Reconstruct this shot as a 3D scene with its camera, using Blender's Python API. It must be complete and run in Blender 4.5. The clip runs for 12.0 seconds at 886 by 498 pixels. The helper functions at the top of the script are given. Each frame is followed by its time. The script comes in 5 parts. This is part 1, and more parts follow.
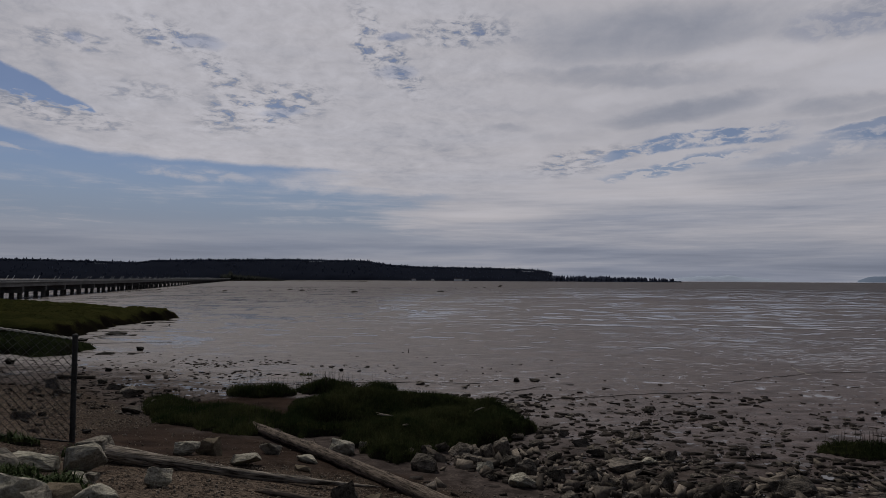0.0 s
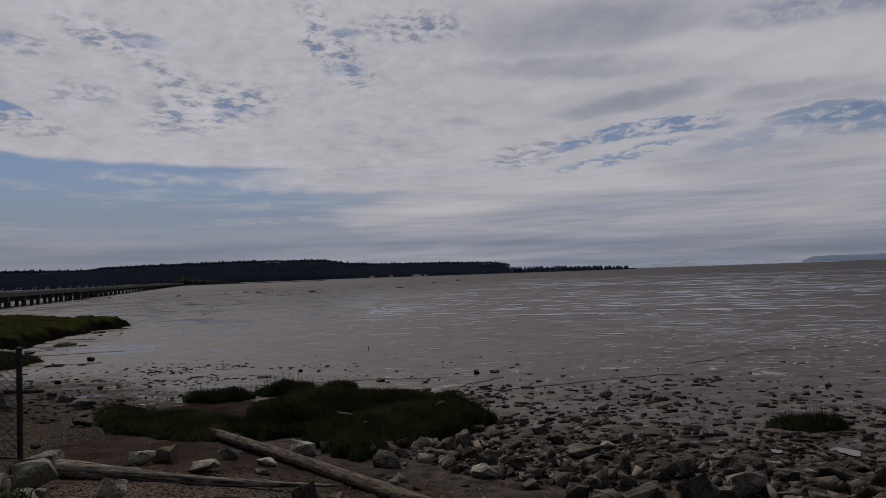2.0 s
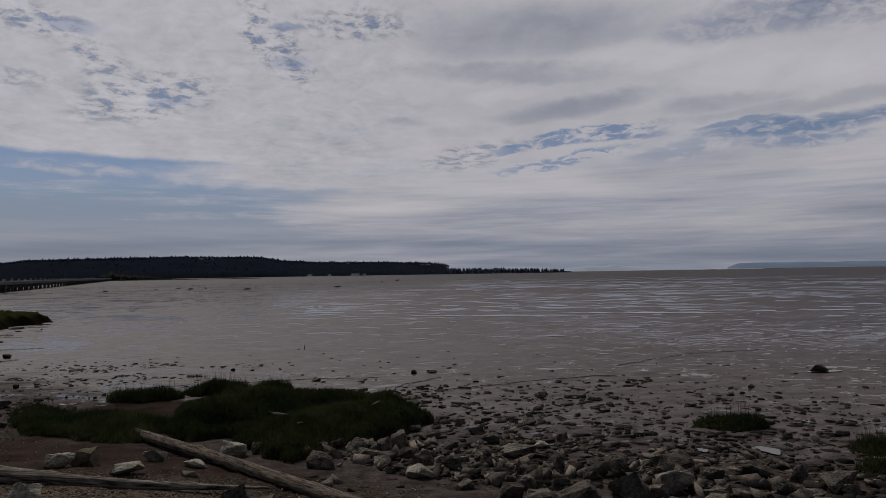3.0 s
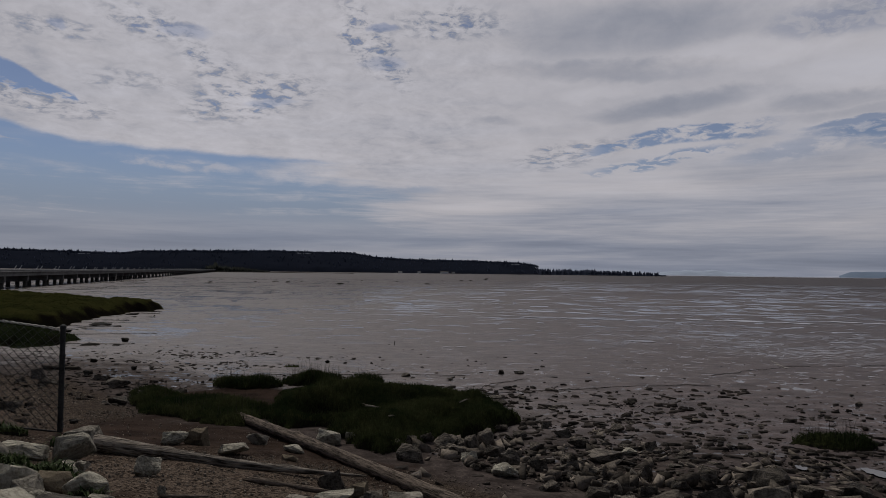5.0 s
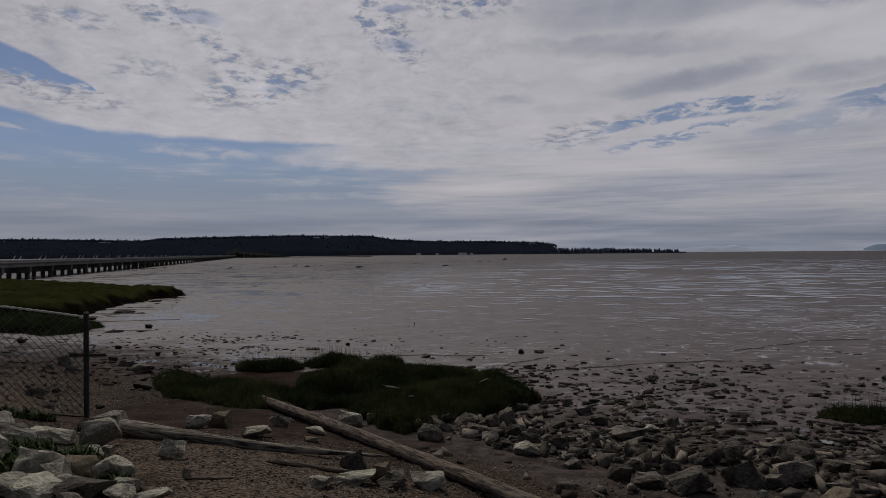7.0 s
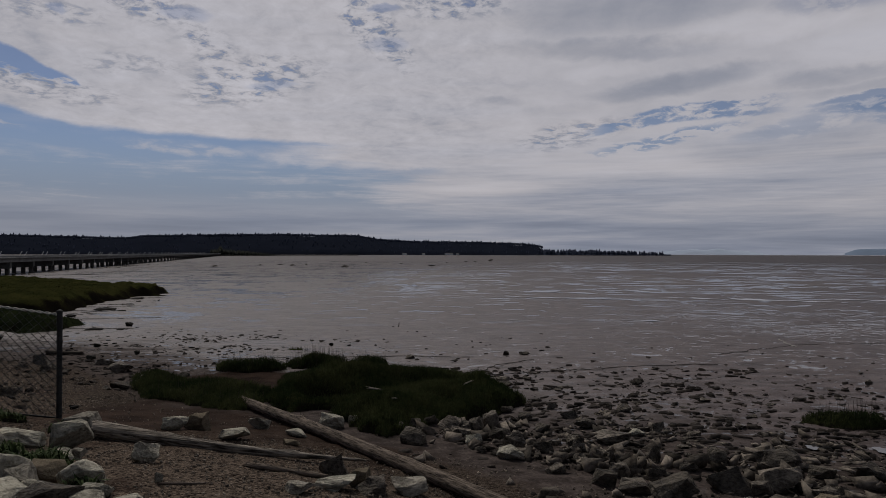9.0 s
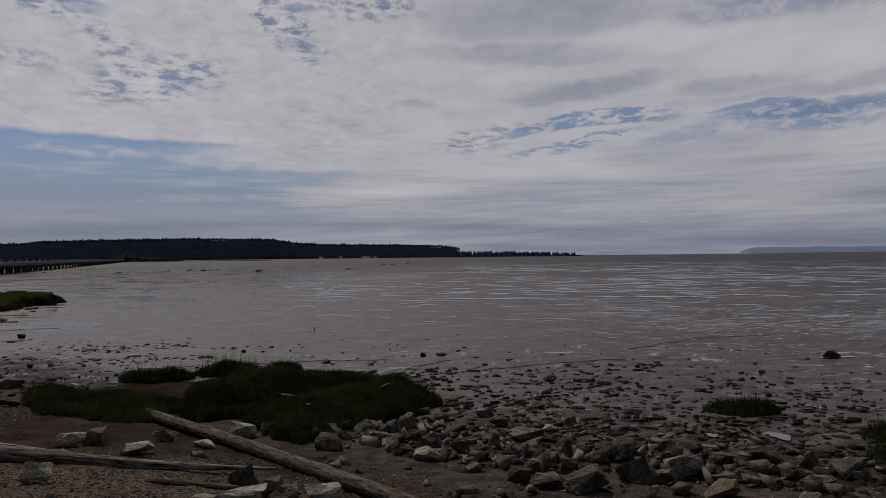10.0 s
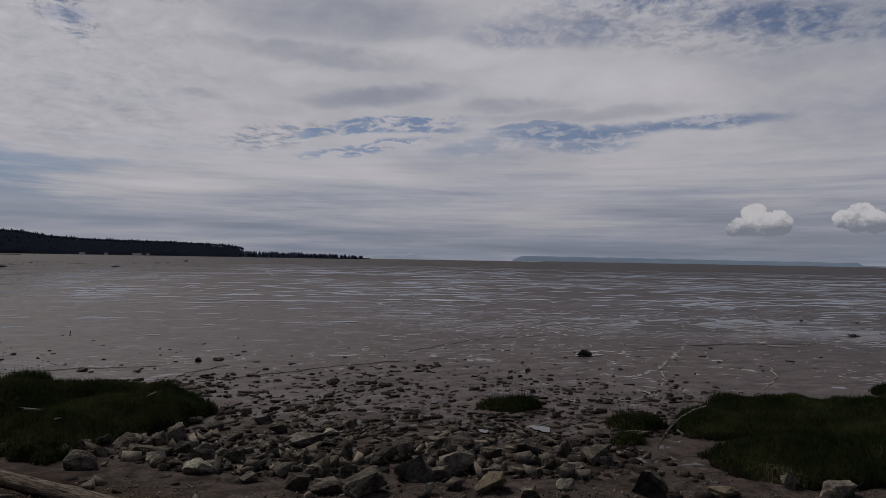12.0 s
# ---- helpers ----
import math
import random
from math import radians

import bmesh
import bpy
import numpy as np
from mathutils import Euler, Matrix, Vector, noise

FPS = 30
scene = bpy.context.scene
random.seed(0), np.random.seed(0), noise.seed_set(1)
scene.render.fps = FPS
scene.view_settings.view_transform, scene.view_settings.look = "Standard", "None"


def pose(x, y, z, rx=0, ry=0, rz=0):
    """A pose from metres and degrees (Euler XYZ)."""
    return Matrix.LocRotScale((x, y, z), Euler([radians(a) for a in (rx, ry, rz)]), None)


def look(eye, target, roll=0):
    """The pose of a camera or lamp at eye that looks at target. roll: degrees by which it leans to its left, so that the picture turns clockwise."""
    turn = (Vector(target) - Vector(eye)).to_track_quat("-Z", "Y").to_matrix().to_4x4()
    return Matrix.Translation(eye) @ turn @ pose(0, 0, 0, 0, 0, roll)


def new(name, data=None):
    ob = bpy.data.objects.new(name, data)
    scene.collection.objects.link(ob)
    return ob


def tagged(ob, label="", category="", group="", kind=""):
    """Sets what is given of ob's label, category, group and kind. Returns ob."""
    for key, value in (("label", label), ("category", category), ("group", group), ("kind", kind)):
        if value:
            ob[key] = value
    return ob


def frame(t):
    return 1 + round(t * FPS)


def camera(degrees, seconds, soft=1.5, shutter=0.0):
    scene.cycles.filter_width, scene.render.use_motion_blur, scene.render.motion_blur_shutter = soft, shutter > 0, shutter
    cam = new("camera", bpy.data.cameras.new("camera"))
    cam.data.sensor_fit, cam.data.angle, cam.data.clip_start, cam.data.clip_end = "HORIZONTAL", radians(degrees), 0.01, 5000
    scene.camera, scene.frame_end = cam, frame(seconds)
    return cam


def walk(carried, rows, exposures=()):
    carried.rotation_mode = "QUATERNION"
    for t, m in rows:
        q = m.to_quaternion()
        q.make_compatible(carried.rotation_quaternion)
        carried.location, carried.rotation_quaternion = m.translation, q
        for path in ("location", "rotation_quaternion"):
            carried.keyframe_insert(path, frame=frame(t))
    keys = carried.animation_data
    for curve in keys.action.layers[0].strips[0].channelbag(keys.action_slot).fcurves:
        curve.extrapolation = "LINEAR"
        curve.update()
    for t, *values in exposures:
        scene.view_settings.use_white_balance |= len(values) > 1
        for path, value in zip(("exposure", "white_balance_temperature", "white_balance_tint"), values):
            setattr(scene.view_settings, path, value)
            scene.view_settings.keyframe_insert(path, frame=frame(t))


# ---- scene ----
cam = camera(66.55, 12.0, soft=0.75)
PATH = [
    (0, (0.175, 0.618, 2.331), (0.1384, 2.6155, 2.42), 0.35),
    (0.5, (0.18, 0.627, 2.332), (0.1365, 2.624, 2.4345), 0.05),
    (1, (0.206, 0.566, 2.335), (0.1601, 2.5622, 2.4444), -0.5),
    (1.5, (0.212, 0.543, 2.346), (0.2175, 2.5412, 2.4206), -1.05),
    (2, (0.219, 0.603, 2.327), (0.3079, 2.5993, 2.4), -1.96),
    (2.5, (0.218, 0.668, 2.312), (0.46, 2.6529, 2.3722), -0.91),
    (2.7, (0.218, 0.672, 2.31), (0.4872, 2.6527, 2.3753), -0.85),
    (4.3, (0.178, 0.525, 2.334), (0.3348, 2.5174, 2.4108), -1.2),
    (4.5, (0.172, 0.508, 2.337), (0.287, 2.5032, 2.3995), -0.84),
    (5, (0.179, 0.494, 2.343), (0.1825, 2.4931, 2.4104), 0.72),
    (5.5, (0.175, 0.496, 2.338), (0.0026, 2.488, 2.3841), 0.28),
    (6, (0.199, 0.567, 2.323), (0.031, 2.5596, 2.3653), -0.06),
    (6.5, (0.192, 0.601, 2.318), (0.1161, 2.5996, 2.3573), 0.22),
    (7, (0.192, 0.535, 2.328), (0.1425, 2.5345, 2.3402), -0.51),
    (8.8, (0.202, 0.664, 2.327), (0.1489, 2.6633, 2.3350), 0.2),
    (9, (0.204, 0.675, 2.327), (0.1952, 2.6746, 2.3398), 0.13),
    (9.5, (0.224, 0.662, 2.321), (0.3126, 2.6598, 2.3414), 0.27),
    (10, (0.245, 0.707, 2.312), (0.4797, 2.6932, 2.3315), -0.61),
    (10.5, (0.304, 0.753, 2.315), (0.8284, 2.6825, 2.3401), 1.31),
    (11, (0.301, 0.768, 2.304), (1.0115, 2.6377, 2.3374), 1.62),
    (11.5, (0.289, 0.785, 2.296), (1.0687, 2.6263, 2.3266), 1.97),
    (12, (0.275, 0.767, 2.309), (1.1077, 2.5857, 2.3383), 1.03),
]
walk(cam, [(t, look(eye, target, roll)) for t, eye, target, roll in PATH])

# ---- sky, sun and light ----
SUN_AZ, SUN_EL = -24.0, 52.0          # degrees east of straight ahead, above the horizon
SKY_GAIN, CLOUD_GAIN = 0.042, 1.0


class Net:
    """Short-hand for building node trees."""

    def __init__(self, tree):
        self.tree = tree
        tree.nodes.clear()

    def node(self, kind, props=None, ins=None):
        n = self.tree.nodes.new(kind)
        p = props or {}
        if "operation" in p:
            n.operation = p["operation"]
        if "use_clamp" in p:
            n.use_clamp = p["use_clamp"]
        if "interpolation_type" in p:
            n.interpolation_type = p["interpolation_type"]
        if "data_type" in p:
            n.data_type, n.blend_type, n.clamp_factor = p["data_type"], p["blend_type"], p["clamp_factor"]
        if "attribute_name" in p:
            n.attribute_name = p["attribute_name"]
        for k, v in (ins or {}).items():
            self.set(n.inputs[k], v)
        return n

    def set(self, socket, v):
        if isinstance(v, bpy.types.NodeSocket):
            self.tree.links.new(v, socket)
        elif v is not None:
            socket.default_value = v

    def math(self, op, a, b=None, c=None, clamp=False):
        n = self.node("ShaderNodeMath", {"operation": op, "use_clamp": clamp})
        for i, v in enumerate((a, b, c)):
            if v is not None:
                self.set(n.inputs[i], v)
        return n.outputs[0]

    def add(self, a, b):
        return self.math("ADD", a, b)

    def sub(self, a, b):
        return self.math("SUBTRACT", a, b)

    def mul(self, a, b):
        return self.math("MULTIPLY", a, b)

    def ramp(self, v, lo, hi, a=0.0, b=1.0):
        return self.node("ShaderNodeMapRange", {"interpolation_type": "SMOOTHSTEP"}, {0: v, 1: lo, 2: hi, 3: a, 4: b}).outputs[0]

    def vmath(self, op, a, b=None):
        n = self.node("ShaderNodeVectorMath", {"operation": op})
        self.set(n.inputs[0], a)
        if b is not None:
            self.set(n.inputs[1], b)
        return n.outputs[0]

    def noise(self, vec, scale, detail=4.0, rough=0.55, dist=0.0):
        return self.node("ShaderNodeTexNoise", {}, {"Vector": vec, "Scale": scale, "Detail": detail, "Roughness": rough, "Distortion": dist}).outputs[0]

    def mix(self, f, a, b, mode="MIX"):
        n = self.node("ShaderNodeMix", {"data_type": "RGBA", "blend_type": mode, "clamp_factor": True})
        self.set(n.inputs[0], f)
        for i, v in ((6, a), (7, b)):
            self.set(n.inputs[i], (*v, 1.0) if isinstance(v, tuple) and len(v) == 3 else v)
        return n.outputs[2]

    def xyz(self, x, y, z):
        return self.node("ShaderNodeCombineXYZ", {}, {0: x, 1: y, 2: z}).outputs[0]


def build_world():
    world = bpy.data.worlds.new("overcast_sky")
    scene.world = world
    world.use_nodes = True
    n = Net(world.node_tree)
    d = n.node("ShaderNodeTexCoord").outputs["Generated"]
    sep = n.node("ShaderNodeSeparateXYZ", {}, {0: d})
    x, y, z = sep.outputs
    az = n.mul(n.math("ARCTAN2", x, y), 57.2958)
    el = n.mul(n.math("ARCSINE", z), 57.2958)
    tall = n.mul(n.math("LOGARITHM", n.add(n.math("MAXIMUM", el, 0.0), 5.0), 2.71828), 15.0)
    flat = n.xyz(n.mul(az, 0.55), tall, 0.0)

    def sheet(scale, detail, rough, squeeze=1.0, shift=(0.0, 0.0, 0.0), dist=0.0):
        """Noise over the cloud sheet, foreshortened towards the horizon; squeeze below 1 draws it out sideways."""
        return n.noise(n.vmath("ADD", n.vmath("MULTIPLY", flat, (squeeze, 1.0, 1.0)), shift), scale, detail, rough, dist)

    broad = sheet(0.07, 4.0, 0.5, 0.8)
    warp = sheet(0.30, 6.0, 0.62, 0.7, (7.3, 2.1, 4.4))
    fine = sheet(0.9, 6.0, 0.6, 0.8, (1.0, 4.0, 2.0), 0.3)
    billow = sheet(0.5, 6.0, 0.55, 0.7, (13.0, 1.0, 2.0), 0.4)
    puffs = sheet(1.7, 6.0, 0.62, 0.62, (3.0, 8.0, 1.0), 0.5)
    crisp = sheet(3.0, 4.0, 0.6, 0.5, (5.0, 2.0, 7.0), 0.5)
    streak = n.noise(n.xyz(n.mul(az, 0.055), n.mul(el, 0.85), 0.0), 1.0, 6.0, 0.62, 0.4)
    bands = n.noise(n.xyz(n.mul(az, 0.045), n.mul(el, 0.62), 6.0), 1.0, 5.0, 0.55, 0.3)
    threads = n.noise(n.xyz(n.mul(az, 0.14), n.mul(el, 2.3), 2.0), 1.0, 6.0, 0.62, 0.5)
    wob = n.add(n.mul(n.sub(warp, 0.5), 1.6), n.mul(n.sub(fine, 0.5), 0.9))
    wa = n.add(az, n.mul(n.sub(warp, 0.5), 5.0))
    we = n.add(el, wob)

    def patch(a0, e0, ra, re, turn=0.0, edge=0.5, k=1.0):
        """An oval stretch of the sky, soft at its rim: k inside, 0 outside."""
        c, s = math.cos(radians(turn)), math.sin(radians(turn))
        da, de = n.sub(wa, a0), n.sub(we, e0)
        u = n.math("DIVIDE", n.add(n.mul(da, c), n.mul(de, s)), ra)
        v = n.math("DIVIDE", n.sub(n.mul(de, c), n.mul(da, s)), re)
        return n.ramp(n.add(n.mul(u, u), n.mul(v, v)), 1.0 + edge, max(0.0, 1.0 - edge), 0.0, k)

    def union(items):
        out = items[0]
        for i in items[1:]:
            out = n.math("MAXIMUM", out, i)
        return out

    def line(*knots):
        """Height of a broken line over the azimuth."""
        out = n.add(knots[0][1], 0.0)
        for (a0, e0), (a1, e1) in zip(knots, knots[1:]):
            step = n.math("MINIMUM", n.math("MAXIMUM", n.sub(az, a0), 0.0), a1 - a0)
            out = n.add(out, n.mul(step, (e1 - e0) / (a1 - a0)))
        return out

    # open blue: a wedge above a tongue of cloud, and a wide window under the edge of the sheet
    wedge_top = line((-62, 18.5), (-38.5, 15.6), (-34.7, 15.1), (-32.0, 14.2), (-28.8, 12.7), (-27, 10.5))
    wedge_low = line((-62, 14.6), (-38.5, 13.1), (-33.0, 12.7), (-28, 12.2))
    sheet_low = line((-62, 12.6), (-38.4, 10.95), (-34.8, 10.8), (-31.5, 10.1), (-28.5, 9.55), (-21.4, 9.45), (-10.8, 9.35), (-3.0, 8.6))
    wedge = n.mul(n.ramp(n.sub(wedge_top, n.add(el, n.mul(wob, 0.55))), -0.06, 0.24), n.ramp(n.add(n.sub(n.add(el, n.mul(wob, 0.8)), wedge_low), n.mul(n.sub(crisp, 0.5), -2.2)), -0.1, 0.4, 0.0, 0.95))
    under = n.ramp(n.sub(sheet_low, n.add(el, n.mul(wob, 0.55))), -0.10, 0.38)
    closing = n.add(n.add(az, n.mul(n.sub(9.4, el), -1.6)), n.add(n.mul(n.sub(streak, 0.5), 16.0), n.mul(n.sub(warp, 0.5), 8.0)))
    window = n.mul(under, n.ramp(closing, -8.0, -16.0))
    wisps = union([n.mul(n.ramp(n.add(streak, n.mul(n.sub(fine, 0.5), 0.35)), 0.46, 0.80), n.ramp(el, 9.4, 6.0, 0.12, 0.8)),
                   n.mul(patch(-11.5, 7.9, 5.0, 0.8, -3, 0.9), n.ramp(fine, 0.30, 0.66, 0.2, 0.7)),
                   n.mul(patch(-21.0, 8.3, 4.5, 0.5, -4, 0.9), n.ramp(fine, 0.40, 0.62, 0.1, 0.65)),
                   patch(-36.5, 9.4, 3.4, 0.16, -5, 0.9, 0.75), patch(-40.0, 8.7, 3.5, 0.14, -4, 0.9, 0.6)])
    window = n.mul(window, n.sub(1.0, wisps))
    # narrow rents further round
    rent_mid = line((8, 9.6), (12, 10.0), (17.8, 11.05), (26, 11.4), (29, 11.2))
    rent = n.mul(n.ramp(n.sub(n.add(0.42, n.mul(n.ramp(az, 12.0, 19.0), 0.28)), n.math("ABSOLUTE", n.sub(n.add(el, n.mul(wob, 0.75)), rent_mid))), -0.10, 0.16), n.mul(n.ramp(az, 10.2, 14.0), n.ramp(az, 27.8, 23.5)))
    rents = union([
        n.mul(n.mul(rent, n.ramp(n.add(n.mul(puffs, 0.6), n.mul(fine, 0.4)), 0.58, 0.47)), 0.85),
        n.mul(patch(35.5, 10.6, 6.5, 0.72, 0, 0.8), n.ramp(puffs, 0.63, 0.45, 0.3, 0.88)),
        n.mul(patch(45.0, 11.0, 6.0, 0.55, 2, 0.9), n.ramp(puffs, 0.63, 0.45, 0.25, 0.85)),
        n.mul(patch(35.8, 9.5, 4.2, 0.5, 0, 0.9), n.ramp(puffs, 0.60, 0.44, 0.15, 0.7)),
        n.mul(patch(31.5, 11.2, 3.0, 0.25, 4, 0.7), 0.7),
        n.mul(patch(18.0, 9.2, 5.5, 0.45, 9, 0.8), n.ramp(puffs, 0.55, 0.45, 0.0, 0.75)),
        n.mul(patch(28.5, 9.6, 5.0, 0.7, 8, 0.9), n.ramp(fine, 0.58, 0.42, 0.0, 0.4)),
        n.mul(patch(-5.0, 6.5, 4.0, 0.35, 3, 0.8), 0.45),
        n.mul(patch(52.0, 18.0, 8.5, 1.3, -8, 0.9), n.ramp(n.add(n.mul(puffs, 0.5), n.mul(billow, 0.5)), 0.58, 0.44, 0.1, 0.85)),
        n.mul(patch(44.0, 20.4, 9.0, 1.2, -4, 0.9), n.ramp(n.add(n.mul(puffs, 0.5), n.mul(billow, 0.5)), 0.54, 0.40, 0.05, 0.75)),
        n.mul(patch(34.0, 18.6, 7.0, 1.4, 0, 0.9), n.ramp(puffs, 0.58, 0.40, 0.08, 0.42)),
    ])
    # flecks of blue between small tufts
    field = union([patch(-16.0, 13.8, 5.4, 1.7, 12, 0.9), patch(-19.5, 16.0, 3.6, 1.4, -30, 0.9, 0.9), patch(-6.0, 18.6, 4.4, 1.6, -48, 0.8), patch(-24.0, 18.5, 3.6, 1.2, -10, 0.9, 0.9),
                   patch(0.5, 20.4, 4.5, 1.2, 0, 0.9, 0.9), patch(-31.5, 12.0, 4.6, 0.9, -8, 0.8, 0.85), patch(-30.5, 17.2, 3.0, 0.8, 0, 0.9, 0.7), patch(10.5, 9.9, 4.0, 1.0, 8, 0.8, 0.85), patch(-25.0, 14.2, 3.0, 0.7, 0, 0.9, 0.6),
                   patch(44.0, 18.6, 13.0, 2.0, -6, 0.9, 0.55)])
    speck = n.add(n.mul(puffs, 0.34), n.mul(crisp, 0.66))
    flecks = n.mul(field, n.ramp(n.add(speck, n.mul(n.sub(field, 1.0), 0.10)), 0.52, 0.63, 0.0, 0.72))
    pale_holes = union([patch(-21.5, 18.3, 1.7, 0.5, 0, 0.9, 0.35), patch(-4.9, 17.2, 1.6, 0.5, 0, 0.9, 0.3), patch(-30.3, 17.4, 0.5, 0.4, 0, 0.6, 0.4), patch(-14.0, 13.7, 1.8, 0.3, 6, 0.9, 0.35), patch(-5.0, 20.0, 1.2, 0.3, 0, 0.6, 0.5)])
    gap = union([wedge, window, rents, flecks, pale_holes])
    low_haze = n.ramp(n.add(el, n.mul(n.sub(bands, 0.5), 1.6)), 5.2, 2.6, 0.0, 0.8)
    cover = n.math("MAXIMUM", n.sub(1.0, gap), low_haze)
    # light on the sheet: soft billows, grey undersides, drawn-out low bands
    # the wide patch at -44 is no cloud: it dims the left for lens falloff
    grey = union([patch(13.5, 16.4, 9.5, 0.75, -2, 1.0, 0.8), patch(19.0, 13.4, 5.8, 0.8, 6, 1.0, 0.95), patch(4.8, 12.8, 2.2, 0.4, 0, 1.0, 0.55), patch(15.0, 19.6, 10.0, 2.0, 0, 1.0, 0.8), patch(30.5, 12.9, 5.0, 0.6, 0, 1.0, 0.6),
                  patch(37.0, 12.1, 8.0, 0.5, 2, 1.0, 0.7), patch(56.0, 11.6, 6.5, 3.6, 0, 1.0, 0.75), patch(-44.0, 14.0, 14.0, 9.0, 0, 1.0, 0.45), patch(-1.0, 11.2, 2.5, 0.7, 0, 1.0, 0.3), patch(57.0, 5.0, 17.0, 4.0, 0, 1.0, 0.45), patch(34.0, 18.6, 8.0, 1.6, 0, 1.0, 0.5), patch(30.0, 8.0, 9.0, 1.3, 0, 1.0, 0.45), patch(10.0, 11.9, 3.0, 0.5, 0, 1.0, 0.35), patch(54.0, 17.0, 10.0, 4.0, 0, 1.0, 0.9)])
    upper = n.ramp(el, 5.0, 10.0)
    leftward = n.ramp(az, 12.0, -2.0)
    light = n.add(0.855, n.mul(n.sub(broad, 0.5), 0.20))
    light = n.add(light, n.mul(n.mul(n.sub(billow, 0.5), upper), 0.22))
    light = n.add(light, n.mul(n.mul(n.sub(fine, 0.5), upper), n.add(0.08, n.mul(leftward, 0.12))))
    light = n.add(light, n.mul(n.mul(n.sub(puffs, 0.5), upper), n.mul(leftward, -0.30)))
    light = n.add(light, n.mul(n.mul(n.sub(crisp, 0.5), upper), n.add(-0.04, n.mul(leftward, -0.12))))
    light = n.sub(light, n.mul(n.mul(field, n.ramp(speck, 0.46, 0.58)), 0.20))
    light = n.add(light, n.mul(n.mul(field, n.ramp(speck, 0.46, 0.36)), 0.06))
    light = n.sub(light, n.mul(grey, 0.17))
    low = n.ramp(el, 9.5, 5.5)
    light = n.add(light, n.mul(n.mul(n.sub(bands, 0.5), low), 0.42))
    light = n.add(light, n.mul(n.mul(n.sub(streak, 0.5), low), 0.36))
    light = n.add(light, n.mul(n.mul(n.sub(threads, 0.5), n.ramp(el, 12.0, 7.0)), n.ramp(az, -14.0, 0.0, 0.10, 0.20)))
    # low sky dims towards the horizon; extra on the right stands in for lens falloff
    light = n.sub(light, n.mul(n.ramp(el, 7.5, 1.5), n.add(n.ramp(az, -10.0, -30.0, 0.17, 0.27), n.ramp(az, 12.0, 30.0, 0.0, 0.07))))
    light = n.add(light, union([patch(13.0, 14.7, 2.6, 0.5, 0, 1.0, 0.07), patch(24.0, 16.8, 5.5, 1.1, 0, 1.0, 0.11), patch(36.0, 14.6, 10.0, 1.3, 0, 1.0, 0.06), patch(-18.0, 13.0, 14.0, 5.0, 0, 1.0, 0.045), patch(-20.0, 10.2, 10.0, 0.5, 0, 1.0, 0.05)]))
    s_dir = Vector((math.sin(radians(SUN_AZ)) * math.cos(radians(SUN_EL)), math.cos(radians(SUN_AZ)) * math.cos(radians(SUN_EL)), math.sin(radians(SUN_EL))))
    dot = n.node("ShaderNodeVectorMath", {"operation": "DOT_PRODUCT"}, {0: d, 1: tuple(s_dir)}).outputs["Value"]
    glow = n.math("POWER", n.math("MAXIMUM", dot, 0.0), 14.0)
    overhead = n.mul(n.ramp(el, 22.0, 50.0, 1.0, 0.45), n.ramp(y, -0.6, 0.15, 0.42, 1.0))
    light = n.add(n.mul(light, overhead), n.mul(glow, 0.5))
    tone = n.mix(n.ramp(light, 0.55, 0.88), (0.350, 0.378, 0.468), (0.474, 0.466, 0.508))
    tint = n.mul(n.sub(n.add(n.mul(bands, 0.6), n.mul(broad, 0.4)), 0.5), n.ramp(el, 14.0, 5.0, 0.10, 0.30))
    tone = n.vmath("MULTIPLY", tone, n.xyz(n.add(1.0, tint), n.add(1.0, n.mul(tint, 0.45)), n.sub(1.0, n.mul(tint, 0.25))))
    cloud = n.vmath("MULTIPLY", tone, n.xyz(*[n.mul(light, CLOUD_GAIN)] * 3))
    sky = n.node("ShaderNodeTexSky")
    sky.sky_type, sky.sun_disc = "NISHITA", False
    sky.sun_elevation, sky.sun_rotation = radians(SUN_EL), radians(SUN_AZ)
    sky.air_density, sky.dust_density, sky.ozone_density = 1.0, 0.4, 3.0
    blue = n.vmath("MULTIPLY", sky.outputs[0], (SKY_GAIN * 1.0, SKY_GAIN * 0.95, SKY_GAIN * 1.06))
    blue = n.mix(n.ramp(el, 9.5, 3.0, 0.0, 0.8), blue, (0.185, 0.216, 0.292))
    # two small heaped clouds low over the headland
    lumps = n.noise(n.xyz(az, n.mul(el, 1.15), 5.0), 1.15, 6.0, 0.58, 0.2)
    curl = n.noise(n.xyz(az, n.mul(el, 1.15), 9.0), 3.0, 5.0, 0.58, 0.3)
    rough = n.add(0.25, n.add(n.mul(n.sub(lumps, 0.5), 1.3), n.mul(n.sub(curl, 0.5), 0.6)))
    heaps, heap_light = None, None
    for base, balls in ((2.15, ((49.35, 3.7, 0.95), (48.3, 2.7, 0.9), (50.0, 2.9, 1.15), (51.0, 3.15, 0.95))), (2.3, ((56.3, 3.5, 1.05), (55.3, 3.4, 0.7), (57.2, 3.2, 0.85)))):
        body, dome = None, None
        for a0, e0, r in balls:
            u, v = n.math("DIVIDE", n.sub(az, a0), r), n.math("DIVIDE", n.sub(el, e0), r)
            b = n.sub(1.0, n.add(n.mul(u, u), n.mul(v, v)))
            l = n.add(n.mul(v, 0.36), n.mul(u, -0.16))
            dome = l if dome is None else n.math("MAXIMUM", dome, n.add(l, n.mul(n.math("MINIMUM", b, 0.0), 0.4)))
            body = b if body is None else n.math("MAXIMUM", body, b)
